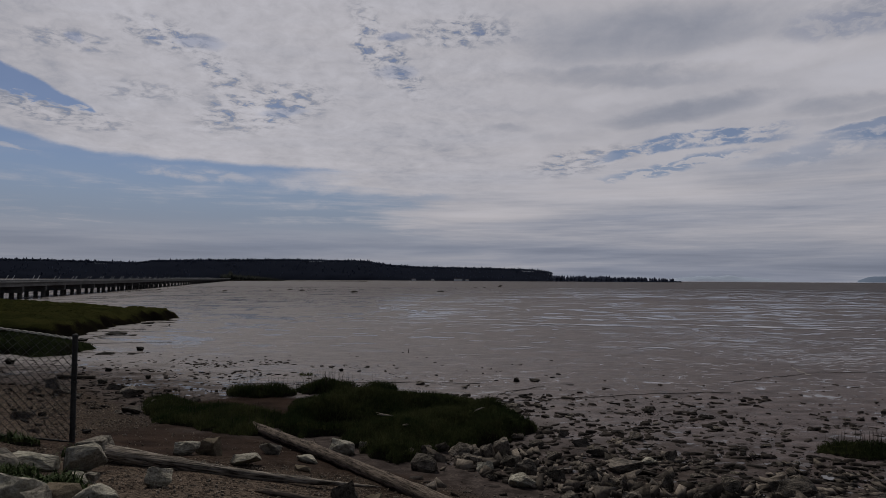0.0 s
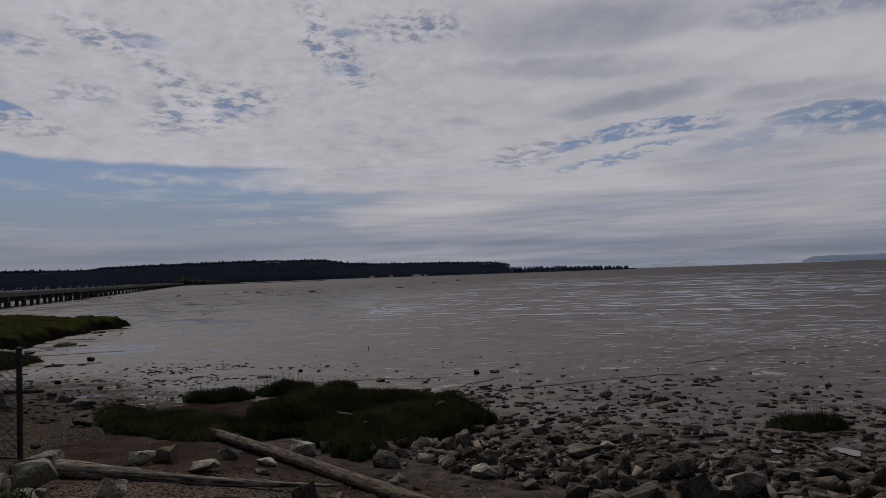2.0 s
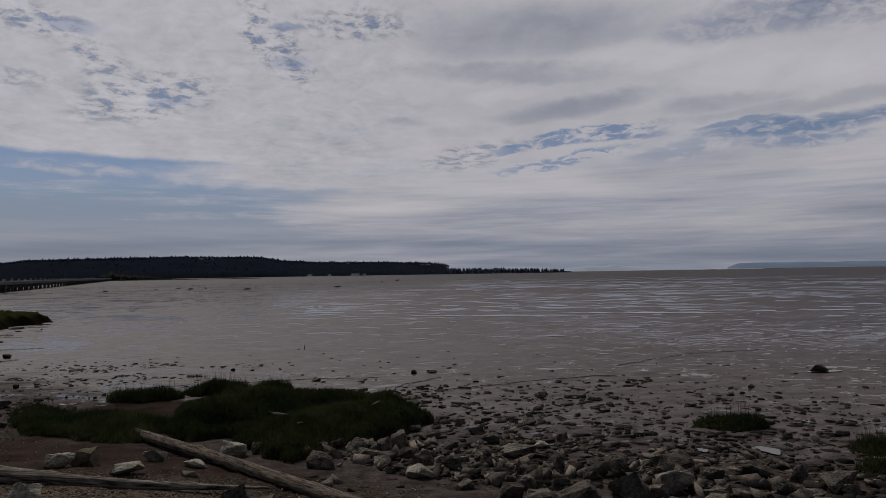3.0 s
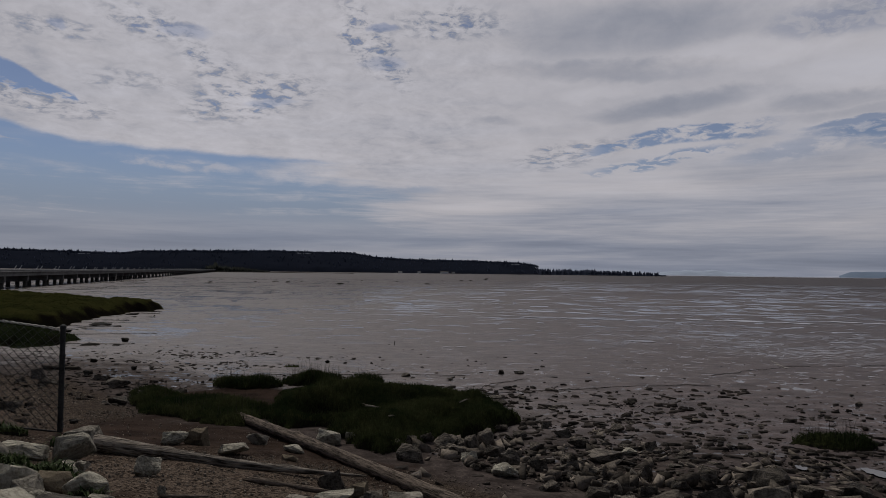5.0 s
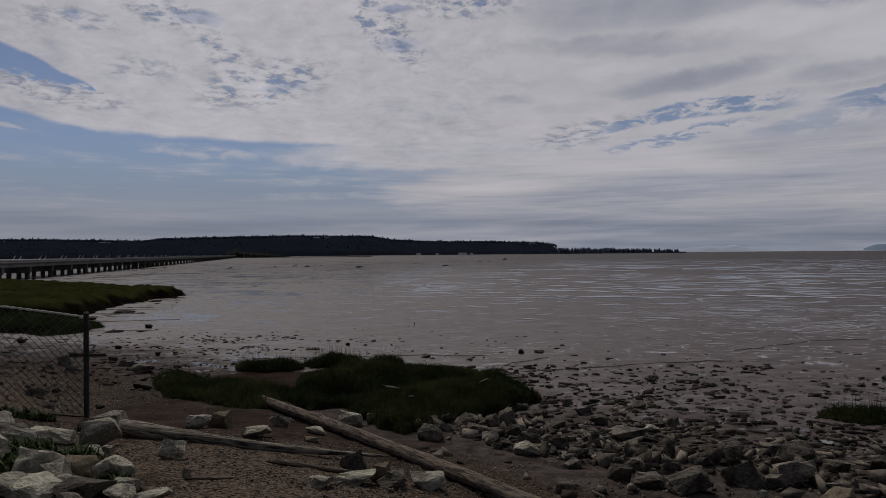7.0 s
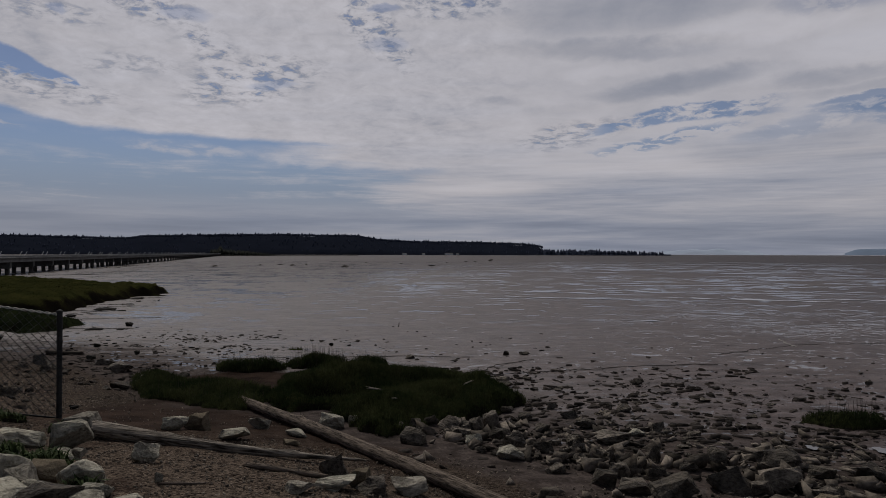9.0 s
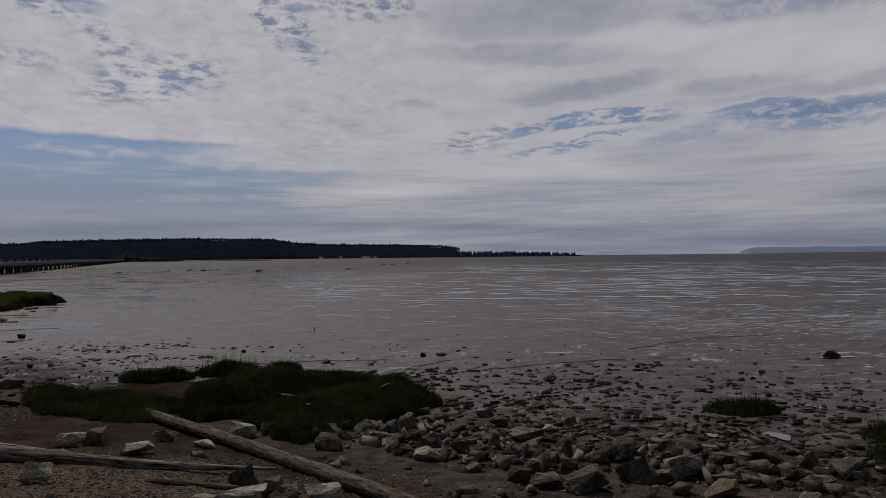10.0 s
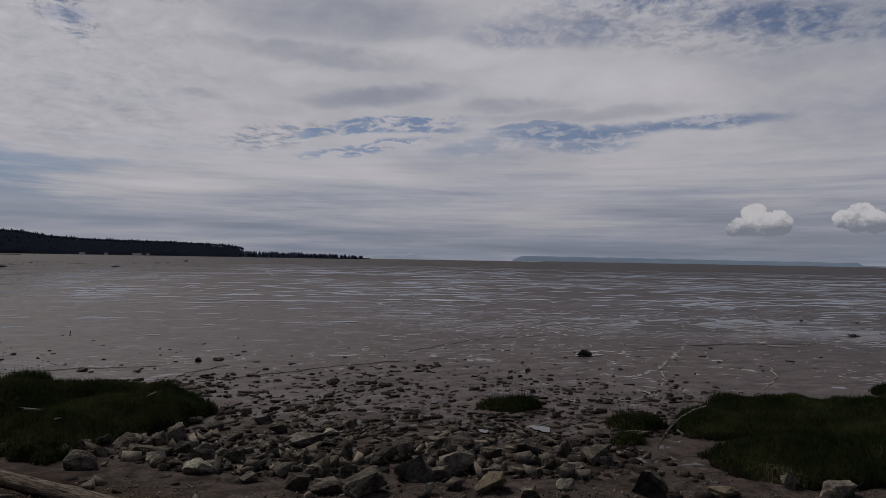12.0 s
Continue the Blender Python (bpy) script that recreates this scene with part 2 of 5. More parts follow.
        shape = n.mul(n.ramp(n.add(body, rough), 0.0, 0.30), n.ramp(n.add(n.sub(el, base), n.mul(n.sub(curl, 0.5), 0.35)), -0.1, 0.14))
        lit = n.add(n.add(n.ramp(n.sub(el, base), 0.1, 1.7, 0.34, 0.92), n.mul(dome, 0.55)), n.add(n.mul(n.sub(lumps, 0.5), 1.0), n.mul(n.sub(curl, 0.5), 0.6)))
        heaps = shape if heaps is None else n.math("MAXIMUM", heaps, shape)
        side = n.ramp(az, 52.6, 53.4)
        heap_light = lit if heap_light is None else n.add(n.mul(heap_light, n.sub(1.0, side)), n.mul(lit, side))
    heap = n.mix(n.ramp(heap_light, 0.3, 1.15), (0.165, 0.180, 0.215), (0.47, 0.458, 0.475))
    colour = n.mix(n.mul(heaps, 0.94), n.mix(cover, blue, cloud), heap)
    bg = n.node("ShaderNodeBackground", {}, {"Color": colour, "Strength": 1.0})
    out = n.node("ShaderNodeOutputWorld")
    n.tree.links.new(bg.outputs[0], out.inputs[0])


build_world()
sun = new("sun", bpy.data.lights.new("sun", "SUN"))
sun.data.energy, sun.data.angle, sun.data.color = 1.9, radians(7), (1.0, 0.95, 0.88)
sun.matrix_basis = look((0, 0, 60), (-math.sin(radians(SUN_AZ)), -math.cos(radians(SUN_AZ)), 60 - math.tan(radians(SUN_EL))))


# ---- materials ----
def material(name, dark, light, scale=4.0, rough=(0.6, 0.9), bump=0.3, bump_scale=20.0, metal=0.0, island=0.0, per_object=0.0, stretch=(1, 1, 1), spec=0.04, detail=6.0, relief=0.02, local=True, edge=(0.3, 0.7)):
    """A surface with two scales of colour, uneven gloss and fine relief. island, per_object: how far pieces differ in brightness."""
    m = bpy.data.materials.new(name)
    m.use_nodes = True
    n = Net(m.node_tree)
    co = n.node("ShaderNodeTexCoord").outputs["Object"] if local else n.node("ShaderNodeNewGeometry").outputs["Position"]
    co = n.vmath("MULTIPLY", co, tuple(float(s) for s in stretch))
    if per_object:
        shift = n.node("ShaderNodeObjectInfo").outputs["Random"]
        co = n.vmath("ADD", co, n.xyz(n.mul(shift, 37.0), n.mul(shift, 91.0), n.mul(shift, 53.0)))
    big, small = n.noise(co, scale, detail), n.noise(co, bump_scale, detail, 0.6)
    f = n.ramp(n.add(n.mul(big, 0.6), n.mul(small, 0.4)), *edge)
    colour = n.mix(f, dark, light)
    for amount, socket in ((island, "island"), (per_object, "object")):
        if amount:
            r = n.node("ShaderNodeNewGeometry").outputs["Random Per Island"] if socket == "island" else n.node("ShaderNodeObjectInfo").outputs["Random"]
            k = n.add(1.0 - amount, n.mul(r, 2 * amount))
            colour = n.vmath("MULTIPLY", colour, n.xyz(k, k, k))
    b = n.node("ShaderNodeBump", {}, {"Strength": bump, "Distance": relief, "Height": small})
    p = n.node("ShaderNodeBsdfPrincipled", {}, {"Base Color": colour, "Roughness": n.ramp(big, 0.3, 0.7, rough[0], rough[1]), "Metallic": metal, "Specular IOR Level": spec, "Normal": b.outputs[0]})
    n.tree.links.new(p.outputs[0], n.node("ShaderNodeOutputMaterial").inputs[0])
    return m


def ground_material():
    """Wet mud with a film of water standing in shallow hollows, turning to brown sand and fine gravel up the beach."""
    m = bpy.data.materials.new("wet_mud_and_gravel")
    m.use_nodes = True
    n = Net(m.node_tree)
    co = n.node("ShaderNodeNewGeometry").outputs["Position"]
    inl = n.node("ShaderNodeAttribute", {"attribute_name": "inland"}).outputs["Fac"]
    # mud
    wide = n.noise(n.vmath("MULTIPLY", co, (0.05, 0.03, 1.0)), 1.0, 4.0, 0.55)
    pools = n.noise(n.vmath("MULTIPLY", co, (1.5, 1.9, 1.0)), 1.0, 7.0, 0.66, 0.8)
    far_pools = n.noise(n.vmath("MULTIPLY", co, (0.62, 1.05, 1.0)), 1.0, 4.0, 0.55, 0.5)
    long_pools = n.noise(n.vmath("MULTIPLY", co, (0.25, 0.34, 1.0)), 1.0, 4.0, 0.55, 0.6)
    vast_pools = n.noise(n.vmath("MULTIPLY", co, (0.085, 0.12, 1.0)), 1.0, 4.0, 0.55, 0.7)
    dabs = n.noise(n.vmath("MULTIPLY", co, (3.2, 4.6, 1.0)), 1.0, 5.0, 0.6, 0.5)
    rills = n.noise(n.vmath("MULTIPLY", co, (0.085, 0.09, 1.0)), 1.0, 5.0, 0.6, 1.2)
    ripples = n.noise(n.vmath("MULTIPLY", co, (1.6, 3.2, 1.0)), 1.0, 5.0, 0.65)
    grain = n.noise(co, 26.0, 5.0, 0.6)
    sepp = n.node("ShaderNodeSeparateXYZ", {}, {0: co})
    out_y = n.math("SQRT", n.add(n.mul(sepp.outputs[0], sepp.outputs[0]), n.mul(sepp.outputs[1], sepp.outputs[1])))
    flat_band = n.mul(n.ramp(out_y, 18.0, 38.0), n.ramp(out_y, 420.0, 140.0, 0.12, 1.0))
    rill = n.mul(n.ramp(n.math("ABSOLUTE", n.sub(rills, 0.5)), 0.024, 0.016), n.ramp(wide, 0.42, 0.52))
    wet_far = n.mul(n.math("MAXIMUM", rill, n.math("MAXIMUM", n.mul(n.ramp(far_pools, 0.610, 0.618), n.ramp(out_y, 75.0, 45.0)), n.math("MAXIMUM", n.mul(n.ramp(long_pools, 0.596, 0.603), n.mul(n.ramp(out_y, 38.0, 60.0), n.ramp(out_y, 150.0, 90.0))), n.mul(n.ramp(vast_pools, 0.590, 0.597), n.ramp(out_y, 80.0, 130.0))))), flat_band)
    wet_near = n.mul(n.math("MAXIMUM", n.ramp(n.add(n.mul(pools, 0.72), n.mul(wide, 0.28)), 0.572, 0.59), n.mul(n.ramp(n.add(n.mul(dabs, 0.6), n.mul(rills, 0.4)), 0.545, 0.565), n.math("MAXIMUM", n.ramp(n.math("DIVIDE", sepp.outputs[0], out_y), 0.05, 0.36, 0.10, 0.6), n.ramp(out_y, 25.0, 15.0, 0.0, 0.6)))), n.ramp(out_y, 70.0, 28.0))
    wet = n.mul(n.math("MAXIMUM", wet_far, wet_near), n.ramp(inl, -0.4, -1.3))
    mud = n.mix(n.ramp(n.add(n.mul(ripples, 0.6), n.mul(pools, 0.4)), 0.36, 0.64), (0.042, 0.0322, 0.0310), (0.117, 0.0915, 0.0870))
    mud = n.mix(n.mul(n.ramp(wide, 0.4, 0.65), 0.6), mud, (0.100, 0.079, 0.068))
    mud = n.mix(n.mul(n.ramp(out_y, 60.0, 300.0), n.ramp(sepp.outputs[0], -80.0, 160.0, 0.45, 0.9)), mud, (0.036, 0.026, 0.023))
    # dark rims: wet mud, plus shaded edges of the relief put into colour
    rim = n.math("MAXIMUM", n.mul(n.ramp(far_pools, 0.52, 0.59), n.ramp(out_y, 110.0, 60.0)), n.mul(n.ramp(long_pools, 0.50, 0.56), n.ramp(out_y, 40.0, 75.0)))
    mud = n.mix(n.mul(n.mul(rim, flat_band), 0.4), mud, (0.030, 0.024, 0.024))
    # mud painted darker towards the right, for lens falloff and weaker sky sheen
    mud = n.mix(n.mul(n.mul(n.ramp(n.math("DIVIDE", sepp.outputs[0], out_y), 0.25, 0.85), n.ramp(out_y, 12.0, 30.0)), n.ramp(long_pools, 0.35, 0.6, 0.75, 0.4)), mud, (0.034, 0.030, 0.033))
    shore = n.ramp(n.add(inl, n.mul(n.sub(n.noise(n.vmath("MULTIPLY", co, (0.8, 1.1, 1.0)), 0.9, 6.0, 0.65), 0.5), 6.5)), -4.3, -1.3)
    silt = n.mix(n.ramp(n.noise(co, 5.0, 6.0, 0.65), 0.35, 0.65), (0.030, 0.0235, 0.0205), (0.088, 0.070, 0.062))
    grit = n.node("ShaderNodeTexVoronoi", {}, {"Vector": co, "Scale": 30.0})
    silt = n.mix(n.mul(n.node("ShaderNodeSeparateColor", {}, {0: grit.outputs["Color"]}).outputs[1], 0.5), silt, (0.010, 0.008, 0.007))
    mud = n.mix(n.mul(shore, 0.92), mud, silt)
    # beach
    peb = n.node("ShaderNodeTexVoronoi", {}, {"Vector": co, "Scale": 48.0})
    tint = n.node("ShaderNodeSeparateColor", {}, {0: peb.outputs["Color"]}).outputs[0]
    sand = n.mix(n.ramp(n.noise(co, 2.2, 6.0, 0.65), 0.3, 0.7), (0.018, 0.0102, 0.0074), (0.050, 0.031, 0.0225))
    gravel = n.mix(tint, (0.011, 0.0074, 0.0058), (0.145, 0.110, 0.084))
    gmask = n.mul(n.ramp(n.noise(co, 1.1, 5.0, 0.6), 0.32, 0.48, 0.25, 1.0), n.mul(n.ramp(inl, -1.0, 0.6), n.math("MAXIMUM", n.ramp(n.add(sepp.outputs[1], n.mul(n.noise(co, 0.8, 4.0, 0.6), 1.6)), 9.6, 8.3, 0.12, 1.0), n.ramp(sepp.outputs[0], -4.0, -5.0))))
    beach = n.mix(gmask, sand, gravel)
    damp = n.ramp(n.add(inl, n.mul(n.sub(wide, 0.5), 2.0)), 2.6, 0.6, 1.0, 0.62)
    beach = n.vmath("MULTIPLY", beach, n.xyz(damp, damp, damp))
    bar = n.vmath("SUBTRACT", n.vmath("MULTIPLY", co, (1.0, 1.0, 0.0)), (-3.3, 12.9, 0.0))
    bar = n.ramp(n.node("ShaderNodeVectorMath", {"operation": "LENGTH"}, {0: bar}).outputs["Value"], 1.9, 0.9, 0.0, 3.0)
    edge = n.ramp(n.add(n.add(inl, bar), n.mul(n.sub(n.noise(co, 0.9, 6.0, 0.65), 0.5), 1.5)), -0.25, 0.45)
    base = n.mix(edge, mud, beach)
    rough_mud = n.mix(shore, n.mix(n.ramp(grain, 0.3, 0.7), (0.46, 0.46, 0.46), (0.64, 0.64, 0.64)), (0.8, 0.8, 0.8))
    rough = n.mix(edge, rough_mud, (0.85, 0.85, 0.85))
    h = n.add(n.mul(ripples, 0.6), n.mul(grain, 0.25))
    gloss = n.mul(n.ramp(out_y, 30.0, 200.0, 0.25, 0.12), n.sub(1.0, n.mul(n.math("MAXIMUM", shore, edge), 0.92)))
    hb = n.sub(n.mul(grain, 0.5), n.mul(peb.outputs["Distance"], n.mul(gmask, 0.9)))
    hh = n.mix(edge, n.xyz(h, h, h), n.xyz(hb, hb, hb))
    bump = n.node("ShaderNodeBump", {}, {"Strength": 0.8, "Distance": 0.03, "Height": hh})
    # sheen lowered to the right as well, standing in for that dimmer light
    gloss = n.mul(gloss, n.ramp(n.math("DIVIDE", sepp.outputs[0], out_y), 0.05, 0.5, 0.72, 0.4))
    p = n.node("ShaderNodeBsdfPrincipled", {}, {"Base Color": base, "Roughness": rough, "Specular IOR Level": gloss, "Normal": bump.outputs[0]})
    swell = n.node("ShaderNodeBump", {}, {"Strength": 0.05, "Distance": 0.01, "Height": ripples})
    film = n.node("ShaderNodeBsdfPrincipled", {}, {"Base Color": (0.05, 0.045, 0.044, 1.0), "Roughness": 0.07, "Specular IOR Level": 0.75, "Normal": swell.outputs[0]})
    both = n.node("ShaderNodeMixShader", {}, {0: n.mul(wet, n.sub(1.0, edge)), 1: p.outputs[0], 2: film.outputs[0]})
    n.tree.links.new(both.outputs[0], n.node("ShaderNodeOutputMaterial").inputs[0])
    return m


def painted_haze_material(name, colour, glow):
    """Far land with the haze of the air painted into its colour, and a glow for it."""
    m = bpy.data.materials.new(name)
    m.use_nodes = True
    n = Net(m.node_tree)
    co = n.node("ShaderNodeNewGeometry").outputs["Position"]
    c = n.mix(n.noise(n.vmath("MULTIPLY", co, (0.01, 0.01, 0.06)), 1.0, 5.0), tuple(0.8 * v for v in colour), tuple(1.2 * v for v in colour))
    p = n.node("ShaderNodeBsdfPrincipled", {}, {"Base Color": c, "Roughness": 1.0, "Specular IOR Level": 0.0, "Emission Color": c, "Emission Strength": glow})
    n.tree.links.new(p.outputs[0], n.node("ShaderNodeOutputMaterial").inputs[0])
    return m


def turf_material(name, dark, light, earth, scale):
    """Turf on the level, bare dark earth where the bank falls steeply."""
    m = bpy.data.materials.new(name)
    m.use_nodes = True
    n = Net(m.node_tree)
    g = n.node("ShaderNodeNewGeometry")
    big, small = n.noise(g.outputs["Position"], scale, 6.0, 0.6), n.noise(g.outputs["Position"], 14.0, 6.0, 0.6)
    turf = n.mix(n.ramp(n.add(n.mul(big, 0.6), n.mul(small, 0.4)), 0.35, 0.65), dark, light)
    slope = n.node("ShaderNodeSeparateXYZ", {}, {0: g.outputs["Normal"]}).outputs[2]
    c = n.mix(n.ramp(n.add(slope, n.mul(n.sub(small, 0.5), 0.2)), 0.72, 0.9), earth, turf)
    b = n.node("ShaderNodeBump", {}, {"Strength": 0.8, "Distance": 0.05, "Height": small})
    p = n.node("ShaderNodeBsdfPrincipled", {}, {"Base Color": c, "Roughness": 0.9, "Specular IOR Level": 0.0, "Normal": b.outputs[0]})
    n.tree.links.new(p.outputs[0], n.node("ShaderNodeOutputMaterial").inputs[0])
    return m


def leaf_material(name, dark, light, scale, island, grain=9.0):
    """Thin grass that lets some light through, in patches of olive and deep green."""
    m = bpy.data.materials.new(name)
    m.use_nodes = True
    n = Net(m.node_tree)
    g = n.node("ShaderNodeNewGeometry")
    patchy = n.add(n.mul(n.noise(g.outputs["Position"], scale, 5.0, 0.6), 0.7), n.mul(n.noise(g.outputs["Position"], grain, 4.0, 0.6), 0.3))
    k = n.add(1.0 - island, n.mul(g.outputs["Random Per Island"], 2 * island))
    c = n.vmath("MULTIPLY", n.mix(n.ramp(patchy, 0.38, 0.66), dark, light), n.xyz(k, k, k))
    p = n.node("ShaderNodeBsdfPrincipled", {}, {"Base Color": c, "Roughness": 0.9, "Specular IOR Level": 0.0})
    t = n.node("ShaderNodeBsdfTranslucent", {}, {"Color": c})
    both = n.node("ShaderNodeMixShader", {}, {0: 0.4, 1: p.outputs[0], 2: t.outputs[0]})
    n.tree.links.new(both.outputs[0], n.node("ShaderNodeOutputMaterial").inputs[0])
    return m


MUD = ground_material()
TURF = turf_material("tuft_turf", (0.016, 0.020, 0.008), (0.038, 0.042, 0.017), (0.014, 0.012, 0.009), 1.5)
LOW_MARSH = leaf_material("low_marsh_grass", (0.006, 0.010, 0.005), (0.016, 0.020, 0.009), 0.4, 0.3)
LOW_TURF = turf_material("low_marsh_turf", (0.007, 0.010, 0.005), (0.017, 0.021, 0.009), (0.007, 0.006, 0.0045), 0.6)
MARSH_TURF = turf_material("marsh_turf", (0.014, 0.017, 0.006), (0.031, 0.030, 0.010), (0.007, 0.006, 0.0045), 0.25)
EARTH = material("dark_marsh_earth", (0.03, 0.026, 0.02), (0.075, 0.062, 0.045), 3.0, bump=0.7, bump_scale=30, local=False)
GRASS = leaf_material("salt_grass", (0.014, 0.022, 0.009), (0.050, 0.054, 0.024), 1.1, 0.3)
MARSH = material("marsh_grass", (0.014, 0.017, 0.006), (0.031, 0.030, 0.010), 0.25, (0.85, 0.95), 0.1, 3, island=0.3, spec=0.0, local=False)
STRAW = material("dry_grass", (0.05, 0.043, 0.024), (0.12, 0.10, 0.06), 2.0, island=0.4, local=False)
WEED = material("green_weed", (0.02, 0.034, 0.012), (0.055, 0.072, 0.028), 3.0, island=0.4, local=False)
STONE = material("grey_riprap_stone", (0.095, 0.084, 0.067), (0.33, 0.298, 0.245), 2.2, (0.65, 0.9), 1.0, 9, per_object=0.38, relief=0.05, edge=(0.34, 0.64))
PALE = material("pale_riprap_stone", (0.15, 0.138, 0.108), (0.45, 0.415, 0.335), 2.2, (0.7, 0.95), 1.0, 9, per_object=0.22, relief=0.05, edge=(0.32, 0.62))
OCHRE = material("ochre_stone", (0.10, 0.08, 0.056), (0.25, 0.205, 0.145), 3.0, (0.7, 0.9), 0.8, 18, per_object=0.15, relief=0.03)
WETSTONE = material("damp_grey_stone", (0.046, 0.039, 0.032), (0.235, 0.202, 0.163), 2.4, (0.55, 0.85), 1.0, 10, per_object=0.45, relief=0.05, edge=(0.36, 0.66))
MUDDY = material("muddy_dark_stone", (0.034, 0.029, 0.024), (0.165, 0.142, 0.117), 2.5, (0.45, 0.8), 0.9, 10, per_object=0.4, relief=0.04, edge=(0.34, 0.66))
PEAT = material("black_wet_peat", (0.006, 0.0055, 0.0045), (0.022, 0.019, 0.015), 3.0, (0.7, 0.95), 0.9, 10, per_object=0.3, relief=0.04)
PEBBLE = material("beach_pebbles", (0.038, 0.031, 0.024), (0.185, 0.152, 0.122), 8.0, island=0.55, bump=0.2, local=False)
MUDSLAB = material("muddy_shards", (0.008, 0.0068, 0.0058), (0.046, 0.038, 0.033), 5.0, (0.6, 0.9), island=0.6, bump=0.5, bump_scale=25, spec=0.02, local=False)
SLAB = material("broken_stones", (0.019, 0.0155, 0.0128), (0.170, 0.143, 0.116), 5.0, (0.5, 0.85), island=0.75, bump=0.5, bump_scale=25, local=False)
DRIFT = material("weathered_driftwood", (0.014, 0.0105, 0.0085), (0.215, 0.172, 0.138), 2.2, (0.75, 0.95), 1.0, 5.0, stretch=(2.2, 16, 16), relief=0.03, edge=(0.32, 0.66))
BLEACH = material("bleached_driftwood", (0.030, 0.024, 0.019), (0.34, 0.295, 0.245), 2.2, (0.75, 0.95), 1.0, 5.0, stretch=(1.2, 14, 14), relief=0.03, edge=(0.36, 0.62))
SCRUB = material("far_scrub", (0.010, 0.012, 0.010), (0.024, 0.026, 0.020), 0.05, (0.9, 1.0), 0.0, 0.2, island=0.3, local=False)
POOL = material("standing_water", (0.03, 0.028, 0.027), (0.045, 0.042, 0.04), 2.0, (0.03, 0.05), 0.02, 6.0, spec=0.5, local=False)
RILL = material("dark_wet_silt", (0.018, 0.015, 0.014), (0.04, 0.034, 0.031), 6.0, (0.5, 0.8), 0.6, 30, local=False)
TRAIL = material("pale_silt", (0.16, 0.145, 0.135), (0.30, 0.28, 0.26), 5.0, (0.6, 0.8), 0.6, 30, local=False)
DARKWOOD = material("wet_dark_wood", (0.02, 0.017, 0.014), (0.07, 0.058, 0.046), 4.0, bump=0.8, stretch=(0.6, 3, 3))
WIRE = material("bright_galvanised_wire", (0.22, 0.215, 0.205), (0.40, 0.39, 0.37), 30.0, (0.5, 0.7), 0.2, 60, metal=0.2)
GALV = material("galvanised_steel", (0.022, 0.022, 0.022), (0.055, 0.055, 0.055), 9.0, (0.5, 0.7), 0.2, 40, metal=0.3)
CONCRETE = material("bridge_concrete", (0.11, 0.11, 0.107), (0.22, 0.217, 0.212), 0.4, (0.8, 0.95), 0.3, 2.5, local=False)
# darker copy of the bridge concrete: shade under the deck is in the colour
PIERCAP = material("shade_darkened_concrete", (0.07, 0.068, 0.064), (0.15, 0.145, 0.138), 0.6, (0.7, 0.95), 0.4, 3.0, local=False)
TIDEMARK = material("tide_stained_concrete", (0.03, 0.028, 0.025), (0.085, 0.08, 0.072), 0.8, (0.7, 0.95), 0.4, 3.0, local=False)
WHITEPAINT = material("white_paint", (0.68, 0.68, 0.66), (0.82, 0.82, 0.80), 2.0, (0.5, 0.7), 0.1, local=False)
ROOF = material("dark_roof", (0.06, 0.055, 0.055), (0.12, 0.11, 0.105), 0.5, local=False)
# distance haze over the hill is put into these two bluish colours
FOREST = leaf_material("haze_tinted_conifers", (0.036, 0.043, 0.066), (0.058, 0.067, 0.098), 0.006, 0.05, 0.03)
FOREST_FLOOR = material("haze_tinted_forest_floor", (0.0085, 0.0105, 0.0168), (0.0128, 0.0152, 0.0232), 0.025, (0.9, 1.0), 0.0, 0.12, spec=0.0, local=False)
# pale blue haze is in the colour; the glow stands in for lit air
FAR_LAND = painted_haze_material("hazy_headland", (0.10, 0.125, 0.165), 0.5)
FAR_HILL = painted_haze_material("hazy_mountains", (0.20, 0.225, 0.27), 0.55)
SEA = material("calm_sea", (0.05, 0.06, 0.07), (0.07, 0.08, 0.09), 0.01, (0.12, 0.2), 0.1, 0.3, spec=0.5, local=False)


# ---- mesh helpers ----
def part(name, bm, mat, parent=None, label=""):
    """Links a bmesh as one mesh object, under a thing or a part where one is given."""
    me = bpy.data.meshes.new(name)
    bm.to_mesh(me)
    bm.free()
    me.materials.append(mat)
    ob = new(name, me)
    ob.parent = parent
    return tagged(ob, label)


def mesh_of(name, verts, faces, mat, smooth=False):
    me = bpy.data.meshes.new(name)
    me.from_pydata([tuple(map(float, v)) for v in verts], [], [tuple(map(int, f)) for f in faces])
    me.materials.append(mat)
    if smooth:
        me.shade_smooth()
    return me


def fast_mesh(name, verts, faces, mat, smooth=False):
    """A mesh of triangles or quads from two arrays."""
    verts, faces = np.asarray(verts, np.float32), np.asarray(faces, np.int32)
    k = faces.shape[1]
    me = bpy.data.meshes.new(name)
    me.vertices.add(len(verts))
    me.vertices.foreach_set("co", verts.ravel())
    me.loops.add(faces.size)
    me.loops.foreach_set("vertex_index", faces.ravel())
    me.polygons.add(len(faces))
    me.polygons.foreach_set("loop_start", np.arange(0, faces.size, k, dtype=np.int32))
    me.update(calc_edges=True)
    me.materials.append(mat)
    if smooth:
        me.shade_smooth()
    return me


